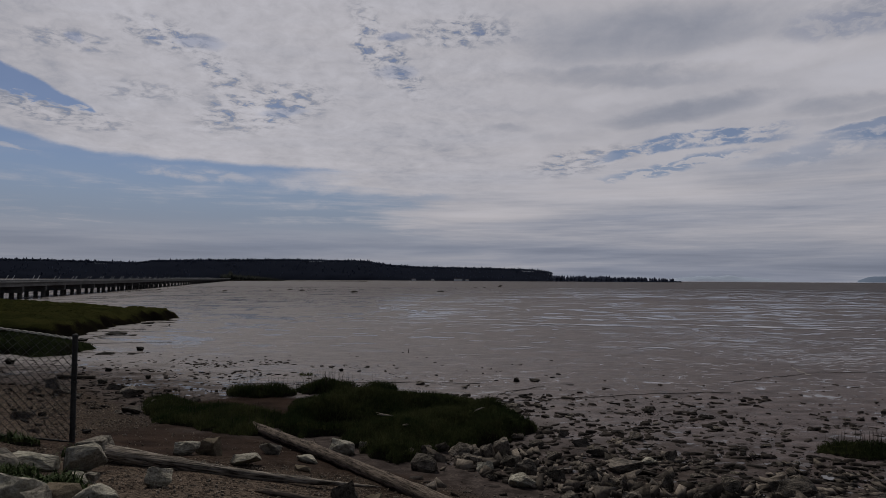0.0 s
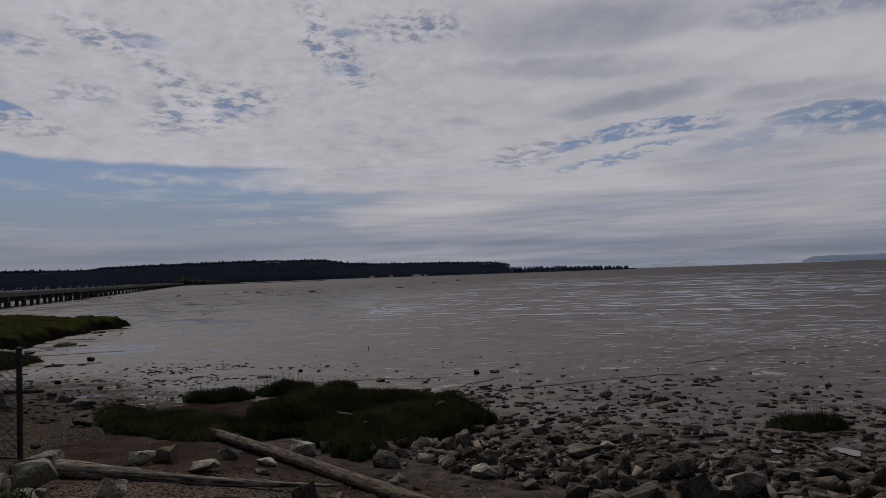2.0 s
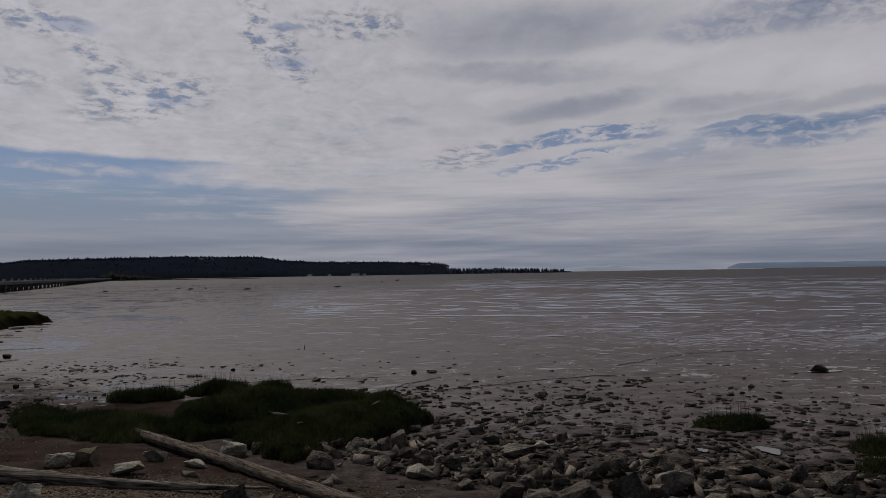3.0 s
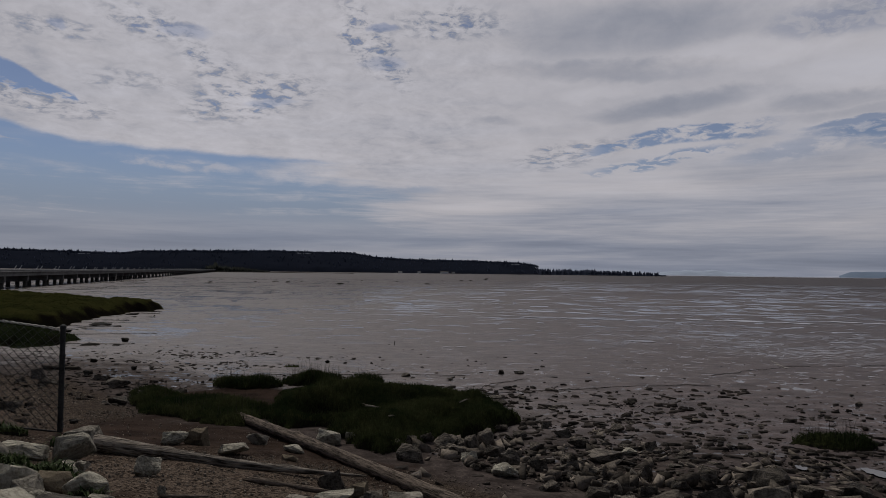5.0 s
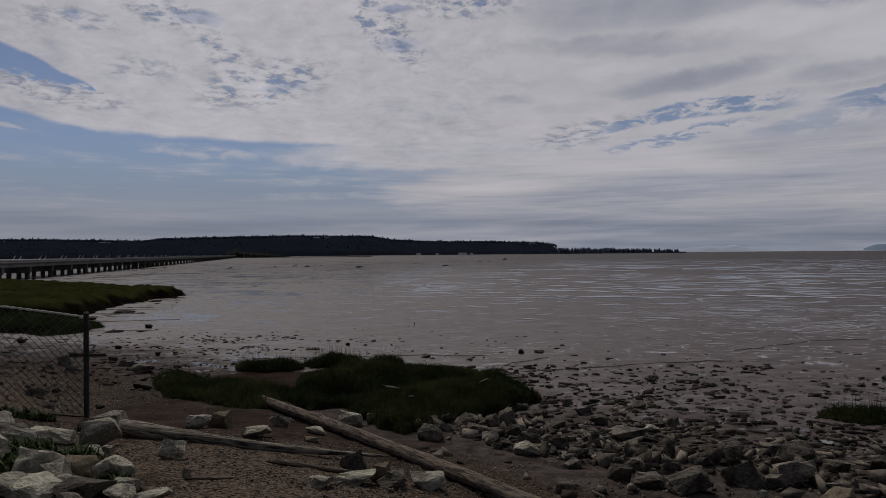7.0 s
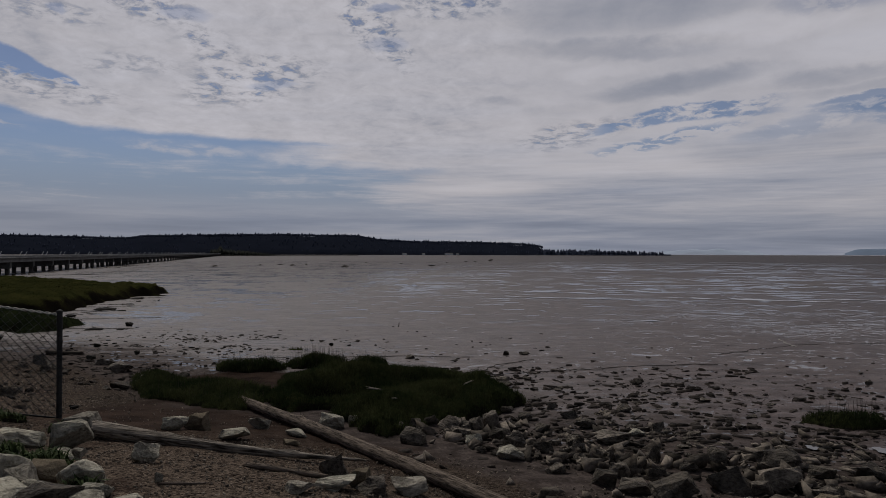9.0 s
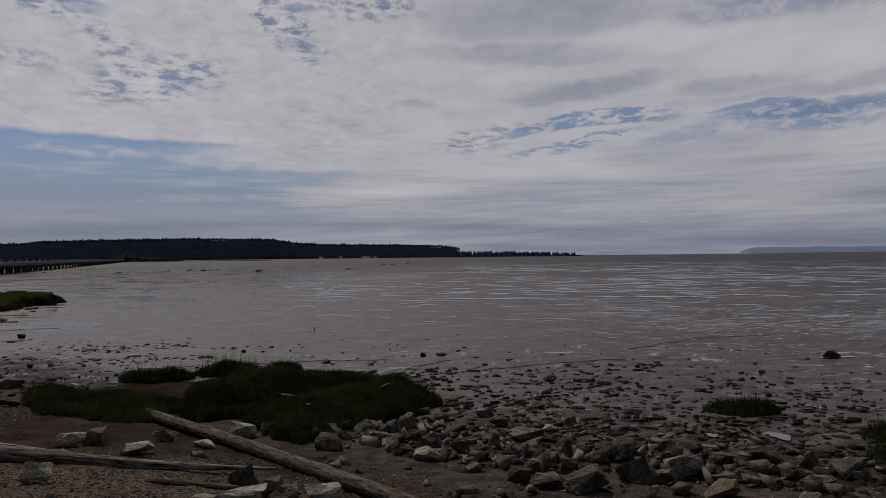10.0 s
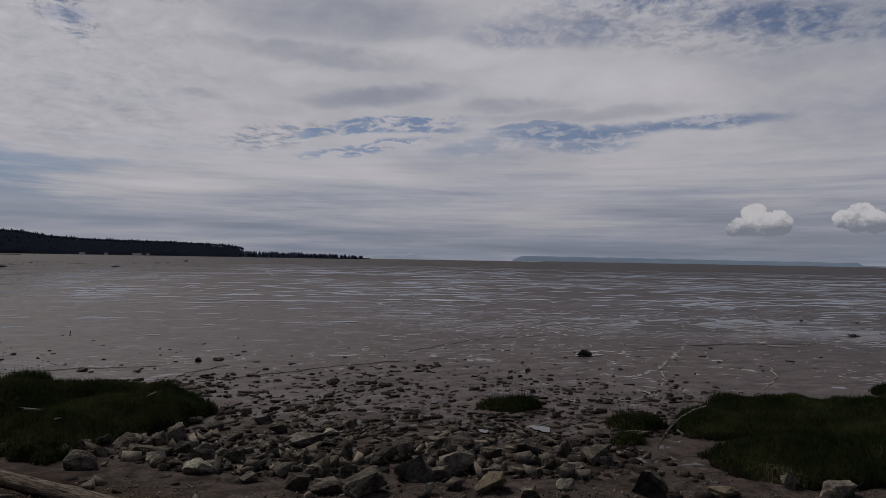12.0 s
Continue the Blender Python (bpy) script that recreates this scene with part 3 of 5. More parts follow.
def box(size, at=(0, 0, 0), bevel=0.0, turn=None):
    bm = bmesh.new()
    m = Matrix.Translation(at) @ (turn or Matrix()) @ Matrix.Diagonal((*size, 1))
    bmesh.ops.create_cube(bm, size=1.0, matrix=m)
    if bevel:
        bmesh.ops.bevel(bm, geom=bm.edges[:], offset=bevel, segments=1, affect="EDGES")
    return bm


def tube(points, radii, sides=8, jitter=0.0, rng=None, cap=True, squash=1.0):
    """A round bar along points, with a radius at each."""
    bm = bmesh.new()
    pts = [Vector(p) for p in points]
    rings = []
    for i, p in enumerate(pts):
        t = (pts[min(i + 1, len(pts) - 1)] - pts[max(i - 1, 0)]).normalized()
        a = t.cross(Vector((0, 0, 1)) if abs(t.z) < 0.9 else Vector((1, 0, 0))).normalized()
        b = a.cross(t)
        ring = []
        for k in range(sides):
            w = 2 * math.pi * k / sides
            r = radii[i] * (1 + (rng.uniform(-jitter, jitter) if rng else 0))
            ring.append(bm.verts.new(p + r * (a * math.cos(w) + b * math.sin(w) * squash)))
        rings.append(ring)
    for r0, r1 in zip(rings, rings[1:]):
        for k in range(sides):
            bm.faces.new((r0[k], r0[(k + 1) % sides], r1[(k + 1) % sides], r1[k]))
    if cap:
        bm.faces.new(rings[0][::-1])
        bm.faces.new(rings[-1])
    bmesh.ops.recalc_face_normals(bm, faces=bm.faces[:])
    return bm


# ---- the lie of the land ----
SHORE_X = (-60, -25, -11.7, -7.6, -4.5, -1.8, -0.25, 1.05, 3.5, 5.7, 8.5, 20, 60)
SHORE_Y = (26, 18, 15.8, 14.6, 11.4, 9.9, 8.6, 7.3, 6.2, 5.2, 4.0, 1.0, -8)


def inland(x, y):
    """Metres up the beach from the edge of the mud; negative on the mud."""
    return 0.8 * (np.interp(x, SHORE_X, SHORE_Y) - y)


def height(x, y):
    s = inland(x, y)
    beach = 0.19 * 0.35 * np.logaddexp(0.0, s / 0.35)
    beach = 1.15 * np.tanh(beach / 1.15)
    far = np.maximum(0.0, y - 15.0)
    return beach - 1.5 * (1.0 - np.exp(-far / 50.0))


def value_noise(x, y, seed=0):
    """Smooth noise on arrays, about -1 to 1."""
    x, y = np.asarray(x, float) + 17.3 * seed, np.asarray(y, float) - 9.1 * seed
    xi, yi = np.floor(x).astype(np.int64), np.floor(y).astype(np.int64)
    fx, fy = x - xi, y - yi
    fx, fy = fx * fx * (3 - 2 * fx), fy * fy * (3 - 2 * fy)

    def h(a, b):
        k = (a * 374761393 + b * 668265263 + seed * 974711) & 0x7FFFFFFF
        k = ((k ^ (k >> 13)) * 1274126177) & 0x7FFFFFFF
        return (k & 0xFFFF) / 32767.5 - 1.0

    return (h(xi, yi) * (1 - fx) + h(xi + 1, yi) * fx) * (1 - fy) + (h(xi, yi + 1) * (1 - fx) + h(xi + 1, yi + 1) * fx) * fy


def spread(inner, step, outer, grow=1.09):
    """Coordinates with an even step inside, widening out to the horizon."""
    out, v, s = [], inner, step
    while v < outer:
        s *= grow
        v += s
        out.append(min(v, outer))
    return out


def build_ground():
    xs = np.array([-v for v in reversed(spread(13.0, 0.085, 4700.0))] + list(np.arange(-13.0, 13.01, 0.085)) + spread(13.01, 0.085, 4700.0))
    ys = np.array([-v for v in reversed(spread(0.0, 0.3, 300.0, 1.25))] + list(np.arange(0.0, 3.0, 0.25)) + list(np.arange(3.0, 17.0, 0.08)) + spread(17.0, 0.085, 4700.0, 1.07))
    gx, gy = np.meshgrid(xs, ys)
    s = inland(gx, gy)
    z = height(gx, gy)
    near = np.exp(-np.maximum(0, np.hypot(gx, gy - 5) - 9) / 9)
    up = 1 / (1 + np.exp(-s / 0.25))
    z += near * up * (0.022 * value_noise(gx * 2.2, gy * 2.2, 1) + 0.012 * value_noise(gx * 6.5, gy * 6.5, 2))
    lumps = 0.5 + 0.5 * np.tanh((9.0 - np.hypot((gx - 3.5) / 1.25, gy - 7.5)) / 1.5)
    z += near * (1 - up) * (0.008 * value_noise(gx * 0.9, gy * 1.1, 3) + lumps * (0.016 * value_noise(gx * 2.5, gy * 3.2, 4) + 0.014 * value_noise(gx * 6, gy * 8, 5)))
    nx, ny = len(xs), len(ys)
    idx = np.arange(nx * ny).reshape(ny, nx)
    faces = np.stack((idx[:-1, :-1], idx[:-1, 1:], idx[1:, 1:], idx[1:, :-1]), -1).reshape(-1, 4)
    me = fast_mesh("ground", np.stack((gx, gy, z), -1).reshape(-1, 3), faces, MUD, True)
    att = me.attributes.new("inland", "FLOAT", "POINT")
    att.data.foreach_set("value", s.astype(np.float32).ravel())
    tagged(new("ground", me), "wet grey-brown tidal mudflat with pools, rising to a gravel beach", "ground", kind="structure")


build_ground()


def ring_strip(r0, r1, a0, a1, z, steps=60):
    v, f = [], []
    for i in range(steps + 1):
        a = radians(a0 + (a1 - a0) * i / steps)
        for r in (r0, r1):
            v.append((r * math.sin(a), r * math.cos(a), z))
    for i in range(steps):
        f.append((2 * i, 2 * i + 2, 2 * i + 3, 2 * i + 1))
    return v, f


tagged(new("water", mesh_of("water", *ring_strip(2300, 4600, 12, 33, -1.35), SEA)), "thin bright strip of open water at the horizon", "water", kind="structure")


# ---- far shore ----
def forest_trees(name, spots, rng, mat, label):
    """Far conifers, each a jagged two-tier cone; one joined object. spots: x, y, z, height."""
    v, f = [], []
    for x, y, z, h in spots:
        r = h * rng.uniform(0.32, 0.52)
        w0 = rng.uniform(0, 6.28)
        for z0, z1, rr in ((0.0, 0.62, 1.0), (0.4, 1.0, 0.62)):
            b = len(v)
            for k in range(5):
                w = w0 + 2 * math.pi * k / 5
                q = rr * r * rng.uniform(0.75, 1.25)
                v.append((x + q * math.cos(w), y + q * math.sin(w), z + h * z0))
            v.append((x + rng.uniform(-0.1, 0.1) * r, y, z + h * z1))
            f += [(b + k, b + (k + 1) % 5, b + 5) for k in range(5)]
    return tagged(new(name, fast_mesh(name, v, f, mat)), label, "woods", kind="stuff")


HILL_AZ = (-75, -60, -45, -38, -33, -25.4, -24, -19, -14, -7.6, -5.7, -2.8, 2.6, 6.6, 8.8, 12.4, 13.2, 17.6, 18.4)
HILL_EL = (1.5, 1.45, 1.38, 1.3, 1.36, 1.25, 1.45, 1.56, 1.66, 1.6, 1.28, 1.12, 1.06, 0.93, 0.60, 0.55, 0.4, 0.3, 0.1)
EYE_Z = 2.35


def build_far_shore():
    rng = random.Random(5)
    rows = (1440, 1446, 1500, 1580, 1660, 1740, 1800)
    v, f, steps = [], [], 150
    for i in range(steps + 1):
        a = -75 + 93.4 * i / steps
        top = EYE_Z + math.tan(radians(np.interp(a, HILL_AZ, HILL_EL))) * 1740 - 6.5
        top = max(top, 0.6)
        if a > 8.2:
            top = 0.8
        for k, r in enumerate(rows):
            g = (0, 0.12, 0.3, 0.6, 0.92, 1.0, 0.9)[k]
            z = -1.6 + (top + 1.6) * g + (1.5 * float(value_noise(a * 1.7, r * 0.02, 8)) if 0.1 < g else 0)
            v.append((r * math.sin(radians(a)), r * math.cos(radians(a)), z))
    m = len(rows)
    for i in range(steps):
        for k in range(m - 1):
            f.append((i * m + k, (i + 1) * m + k, (i + 1) * m + k + 1, i * m + k + 1))
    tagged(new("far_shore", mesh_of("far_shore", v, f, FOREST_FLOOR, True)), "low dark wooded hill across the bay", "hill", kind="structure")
    spots = []
    for _ in range(11000):
        a = rng.uniform(-62, 17.8)
        g = rng.random() if a > 8.0 else (1.0 - 0.12 * rng.random() if rng.random() < 0.9 else rng.random())
        el = float(np.interp(a, HILL_AZ, HILL_EL))
        top = max(EYE_Z + math.tan(radians(el)) * 1740 - 6.5, 0.6)
        if a > 8.2:
            top = 0.8
        if el < 0.6 and rng.random() < 0.6 + 0.35 * float(value_noise(a * 2.6, 0.5, 2)):
            continue
        if 12.9 < a and rng.random() < 0.3:
            continue
        r = 1455 + 285 * g
        prof = float(np.interp(r, rows, (0, 0.12, 0.3, 0.6, 0.92, 1.0, 0.9)))
        h = rng.uniform(3.2, 6.0) * (1.0 if rng.random() < 0.95 else 1.55) * (0.75 if el < 0.6 else 1)
        if a > 8.3:
            h = rng.uniform(6, 14) if a < 12.9 else rng.uniform(5, 11) * (1.0 if a < 16.5 else 0.8)
        spots.append((r * math.sin(radians(a)), r * math.cos(radians(a)), -1.8 + (top + 1.6) * prof, h))
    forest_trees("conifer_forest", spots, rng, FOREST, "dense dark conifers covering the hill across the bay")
    # low scrubby point where the bridge lands
    spots = []
    for _ in range(420):
        a = rng.uniform(-19.2, -14.2)
        r = rng.uniform(905, 960)
        fall = 1 if a < -17.4 else max(0.25, 1 - (a + 17.4) / 4.2)
        spots.append((r * math.sin(radians(a)), r * math.cos(radians(a)), -1.4, rng.uniform(4.5, 9.0) * fall * (1.5 if -18.6 < a < -18.3 else 1.0)))
    forest_trees("shore_scrub", spots, rng, SCRUB, "dark scrub and small trees on the low point")
    v, f = ring_strip(890, 990, -19.5, -7.4, -0.9, 40)
    n0 = len(v)
    v += [(x, y, -1.7) for x, y, z in v]
    f += [(2 * i, n0 + 2 * i, n0 + 2 * i + 2, 2 * i + 2) for i in range(40)]
    tagged(new("low_point", mesh_of("low_point", v, f, EARTH)), "flat dark spit of land at the far end of the bridge", "land", kind="structure")


build_far_shore()


def ridge(name, r, a0, a1, shape, mat, label, depth=200, steps=90):
    """A far skyline: height in metres by shape(u, u from 0 to 1)."""
    v, f = [], []
    for i in range(steps + 1):
        u = i / steps
        a = radians(a0 + (a1 - a0) * u)
        h = shape(u)
        for q, z in ((r - 30, -2.0), (r, h * 0.8), (r + depth * 0.4, h), (r + depth, h * 0.3)):
            v.append((q * math.sin(a), q * math.cos(a), z))
    for i in range(steps):
        for k in range(3):
            f.append((4 * i + k, 4 * i + 4 + k, 4 * i + 5 + k, 4 * i + 1 + k))
    tagged(new(name, mesh_of(name, v, f, mat, True)), label, "backdrop", kind="structure")


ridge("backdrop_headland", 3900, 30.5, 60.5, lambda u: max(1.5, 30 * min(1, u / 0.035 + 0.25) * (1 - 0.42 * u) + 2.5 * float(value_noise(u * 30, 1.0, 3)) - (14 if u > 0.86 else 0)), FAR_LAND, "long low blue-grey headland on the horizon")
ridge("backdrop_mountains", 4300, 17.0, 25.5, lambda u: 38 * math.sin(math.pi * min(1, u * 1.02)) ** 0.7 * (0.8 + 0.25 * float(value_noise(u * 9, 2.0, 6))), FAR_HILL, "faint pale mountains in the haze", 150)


def house(az, el_base, r, w, h, d):
    """A small pale waterside house with a pitched roof."""
    x, y = r * math.sin(radians(az)), r * math.cos(radians(az))
    e = tagged(new("house"), "small pale house among trees on the far shore", "house", "houses on the far shore")
    e.matrix_basis = pose(x, y, EYE_Z + r * math.tan(radians(el_base)), rz=-az)
    part("wall", box((w, d, h), (0, 0, h / 2)), WHITEPAINT, e)
    bm = bmesh.new()
    pts = [bm.verts.new(p) for p in ((-w / 2 - .4, -d / 2 - .4, h), (w / 2 + .4, -d / 2 - .4, h), (w / 2 + .4, d / 2 + .4, h), (-w / 2 - .4, d / 2 + .4, h), (-w / 2 - .4, 0, h + 0.9), (w / 2 + .4, 0, h + 0.9))]
    for q in ((0, 1, 5, 4), (2, 3, 4, 5), (0, 4, 3), (1, 2, 5), (3, 2, 1, 0)):
        bm.faces.new([pts[i] for i in q])
    part("roof", bm, ROOF, e)


for az, eb, r, w, h in ((-3.5, -0.14, 1435, 9, 3.0), (-1.9, -0.13, 1436, 6, 2.6), (0.25, -0.14, 1436, 17, 3.4), (1.0, -0.13, 1438, 6, 2.5)):
    house(az, eb, r, w, h, 6)
for az, eb, r, w, h in ((-15.4, 0.46, 1590, 9, 3.0), (-16.3, 0.48, 1592, 6, 2.5), (-14.7, 0.47, 1595, 7, 3.0), (-6.6, 0.3, 1565, 6, 2.5)):
    house(az, eb, r, w, h, 8)


# ---- the long bridge ----
def build_bridge():
    p0, d = Vector((-71.97, 109.05, 0)), Vector((-0.278, 0.9605, 0)).normalized()
    turn = Matrix.Rotation(math.atan2(-d.x, d.y), 4, "Z")
    bridge = tagged(new("trestle_bridge"), "long low concrete trestle bridge over the mudflat", "bridge")
    span, first, last = 12.2, -8, 64
    wide = 4.4
    base = -1.7

    def place(name, me, m, parent=bridge):
        ob = new(name, me)
        ob.parent = parent
        ob.matrix_basis = m
        return ob

    def data(bm, name, mat):
        me = bpy.data.meshes.new(name)
        bm.to_mesh(me)
        bm.free()
        me.materials.append(mat)
        return me

    girder = data(box((wide - 0.3, span - 0.06, 0.66), (0, 0, 1.03), 0.05), "girder", CONCRETE)
    deck = data(box((wide + 0.6, span - 0.03, 0.2), (0, 0, 1.44), 0.04), "deck_slab", CONCRETE)
    rail = data(box((0.22, span - 0.05, 0.3), (0, 0, 1.67), 0.03), "parapet", CONCRETE)
    bm = bmesh.new()
    prof = [(-1.85, 0.70), (1.85, 0.70), (1.85, -0.12), (1.65, -0.34), (-1.65, -0.34), (-1.85, -0.12)]
    fr = [bm.verts.new((px, -0.45, pz)) for px, pz in prof]
    bk = [bm.verts.new((px, 0.45, pz)) for px, pz in prof]
    bm.faces.new(fr)
    bm.faces.new(bk[::-1])
    for i in range(6):
        bm.faces.new((fr[i], bk[i], bk[(i + 1) % 6], fr[(i + 1) % 6]))
    bmesh.ops.recalc_face_normals(bm, faces=bm.faces[:])
    cap = data(bm, "pier_cap", PIERCAP)
    pile = data(tube([(0, 0, base - 0.6), (0, 0, -0.3)], [0.36, 0.36], 12), "column", TIDEMARK)
    post = data(tube([(0, 0, 1.74), (0.36, 0.28, 2.5)], [0.04, 0.035], 6), "rail_post", WHITEPAINT)
    for i in range(first, last):
        c = p0 + d * (span * i)
        m = Matrix.Translation(c) @ turn
        mid = Matrix.Translation(c + d * (span / 2)) @ turn
        place("girder", girder, mid)
        place("deck_slab", deck, mid)
        for s in (-1, 1):
            place("parapet", rail, mid @ Matrix.Translation((s * (wide / 2 + 0.12), 0, 0)))
        pier = place("pier_cap", cap, m)
        for s in (-1.3, 0.15, 1.35):
            place("column", pile, Matrix.Translation((s, 0, 0)), pier)
        if i < 40:
            for q in (0.2, 0.42):
                place("rail_post", post, m @ Matrix.Translation((wide / 2 + 0.12, span * q, 0)))


build_bridge()


# ---- salt grass and marsh ----
def signed(px, py, poly):
    """Distance inside a polygon (negative outside)."""
    p = np.array(poly, float)
    q = np.roll(p, -1, 0)
    best = np.full(px.shape, 1e9)
    inside = np.zeros(px.shape, bool)
    for (ax, ay), (bx, by) in zip(p, q):
        ex, ey = bx - ax, by - ay
        t = np.clip(((px - ax) * ex + (py - ay) * ey) / (ex * ex + ey * ey + 1e-9), 0, 1)
        best = np.minimum(best, np.hypot(px - ax - t * ex, py - ay - t * ey))
        if ey != 0:
            inside ^= ((ay > py) != (by > py)) & (px < (bx - ax) * (py - ay) / ey + ax)
    return np.where(inside, best, -best)


def oval(cx, cy, rx, ry, turn=0.0, k=14):
    c, s = math.cos(radians(turn)), math.sin(radians(turn))
    return [(cx + rx * math.cos(w) * c - ry * math.sin(w) * s, cy + rx * math.cos(w) * s + ry * math.sin(w) * c) for w in [2 * math.pi * i / k for i in range(k)]]


def blades(rng, x, y, z, length, width, lean, droop=0.5):
    """Grass blades: each a bent, tapered strip of three triangles."""
    k = len(x)
    w = rng.uniform(0, 2 * np.pi, k)
    out = rng.uniform(0.2, 1.0, k) * lean * length
    dx, dy = np.cos(w), np.sin(w)
    sx, sy = -dy * width / 2, dx * width / 2
    b = np.stack((x, y, z), -1)
    mid = b + np.stack((dx * out * 0.35, dy * out * 0.35, length * 0.6), -1)
    tip = b + np.stack((dx * out, dy * out, length * (1 - droop * (out / length) ** 2)), -1)
    side = np.stack((sx, sy, np.zeros(k)), -1)
    v = np.stack((b - side, b + side, mid - side * 0.7, mid + side * 0.7, tip), 1).reshape(-1, 3)
    i = np.arange(k)[:, None] * 5
    f = np.concatenate((i + np.array([0, 1, 3]), i + np.array([0, 3, 2]), i + np.array([2, 3, 4])), 0)
    return v, f


def grass_patch(name, poly, label, category, rise=0.12, density=1500, length=(0.16, 0.34), width=(0.006, 0.013), step=0.09, seed=1, mat=None, wobble=0.12, holes=(), bank=0.22, lean=1.15, stalks=0, mound_mat=None, hump=0.0):
    """A raised pad of earth with grass growing out of it."""
    rng = np.random.RandomState(seed)
    p = np.array(poly)
    x0, y0, x1, y1 = p[:, 0].min() - 0.3, p[:, 1].min() - 0.3, p[:, 0].max() + 0.3, p[:, 1].max() + 0.3

    def depth(x, y):
        d = signed(x, y, poly) + wobble * value_noise(x / wobble / 3, y / wobble / 3, seed) + 0.5 * wobble * value_noise(x / wobble, y / wobble, seed + 3)
        for hx, hy, hr in holes:
            d = np.minimum(d, np.hypot(x - hx, (y - hy) * 1.6) - hr)
        return d

    def surface(x, y, d):
        lump = 1 + hump * value_noise(x / 0.8, y / 0.8, seed + 5) + 0.35 * value_noise(x / 0.35, y / 0.35, seed + 6)
        return height(x, y) + rise * (1 - np.exp(-np.maximum(d, 0) / bank)) * lump

    xs, ys = np.arange(x0, x1 + step, step), np.arange(y0, y1 + step, step)
    gx, gy = np.meshgrid(xs, ys)
    d = depth(gx, gy)
    z = np.where(d > 0, surface(gx, gy, d), height(gx, gy) - 0.12)
    idx = np.arange(gx.size).reshape(gx.shape)
    quad = np.stack((idx[:-1, :-1], idx[:-1, 1:], idx[1:, 1:], idx[1:, :-1]), -1).reshape(-1, 4)
    keep = (d.ravel()[quad] > 0).any(1).reshape(gx.shape[0] - 1, gx.shape[1] - 1)
    main = np.zeros_like(keep)
    for start in np.argwhere(keep):
        if main[tuple(start)]:
            continue
        body, queue = {tuple(start)}, [tuple(start)]
        while queue:
            i, j = queue.pop()
            for q in ((i + 1, j), (i - 1, j), (i, j + 1), (i, j - 1)):
                if 0 <= q[0] < keep.shape[0] and 0 <= q[1] < keep.shape[1] and keep[q] and q not in body:
                    body.add(q)
                    queue.append(q)
        if len(body) > keep.sum() / 2:
            main[tuple(np.array(sorted(body)).T)] = True
            break
    keep = (main if main.any() else keep).ravel()
    e = tagged(new(name), label, category)
    used, faces = np.unique(quad[keep], return_inverse=True)
    mound = new("mound", fast_mesh("mound", np.stack((gx, gy, z), -1).reshape(-1, 3)[used], faces.reshape(-1, 4), mound_mat or TURF, True))
    mound.parent = e
    k = int((x1 - x0) * (y1 - y0) * density)
    bx, by = rng.uniform(x0, x1, k), rng.uniform(y0, y1, k)
    bd = depth(bx, by)
    ok = bd > 0.015
    bx, by, bd = bx[ok], by[ok], bd[ok]
    clump = 0.72 + 0.33 * value_noise(bx / 0.45, by / 0.45, seed + 7)
    ln = rng.uniform(*length, len(bx)) * clump * np.clip(0.55 + bd / 0.3, 0.55, 1.0)
    wd = rng.uniform(*width, len(bx))
    v, f = blades(rng, bx, by, surface(bx, by, bd) - 0.01, ln, wd, lean)
    g = new("grass", fast_mesh("grass", v, f, mat or GRASS))
    g.parent = e
    tagged(g, kind="stuff")
    if stalks:
        pick = rng.choice(len(bx), min(stalks, len(bx)), False)
        v, f = blades(rng, bx[pick], by[pick], surface(bx[pick], by[pick], bd[pick]), rng.uniform(length[1] * 1.0, length[1] * 1.65, len(pick)), np.full(len(pick), 0.005), 0.3)
        st = new("stalk", fast_mesh("stalk", v, f, DARKWOOD))
        st.parent = e
        tagged(st, kind="stuff")
    return e


TUFT = "dense dark green salt grass tuft on the mud"
grass_patch("grass_bank", [(-2.4, 10.7), (-1.75, 10.25), (-1.15, 9.95), (-.9, 9.3), (-.56, 9.02), (-.25, 9.2), (.0, 9.75), (.65, 10.1), (1.2, 10.75), (1.45, 11.2), (1.25, 12.0), (.75, 12.9), (.3, 13.4), (-.5, 13.5), (-1.3, 13.55), (-2.1, 13.6), (-2.75, 13.4), (-2.75, 12.6), (-2.7, 11.7)],
            "wide hummocky bank of dark green salt grass beside the driftwood log", "grass", 0.32, 4200, (0.09, 0.19), (0.005, 0.010), seed=11, hump=0.6, bank=0.6, holes=((-1.5, 11.15, 0.42), (-1.72, 10.45, 0.3)))
grass_patch("grass_strip", [(-5.8, 13.3), (-5.1, 12.3), (-4.6, 11.3), (-3.9, 10.9), (-3.35, 10.4), (-2.9, 10.25), (-2.5, 10.6), (-2.55, 11.5), (-3.0, 12.05), (-3.3, 12.55), (-3.9, 12.7), (-4.5, 12.8), (-5.1, 13.5)],
            "straggling strip of dark green salt grass on brown sand", "grass", 0.14, 3200, (0.09, 0.20), (0.005, 0.010), seed=12, hump=0.3, stalks=110)
for i, (o, st, up) in enumerate(((oval(-3.7, 14.15, 0.72, 0.4), 60, 0.15), (oval(-2.45, 14.6, 0.68, 0.45), 130, 0.2), (oval(-1.42, 14.8, 0.42, 0.33), 15, 0.06))):
    tagged(grass_patch("grass_tuft", o, TUFT, "grass", up, 3800, (0.12, 0.24), (0.005, 0.010), seed=20 + i, wobble=0.05, stalks=st), group="grass tufts on the mud")
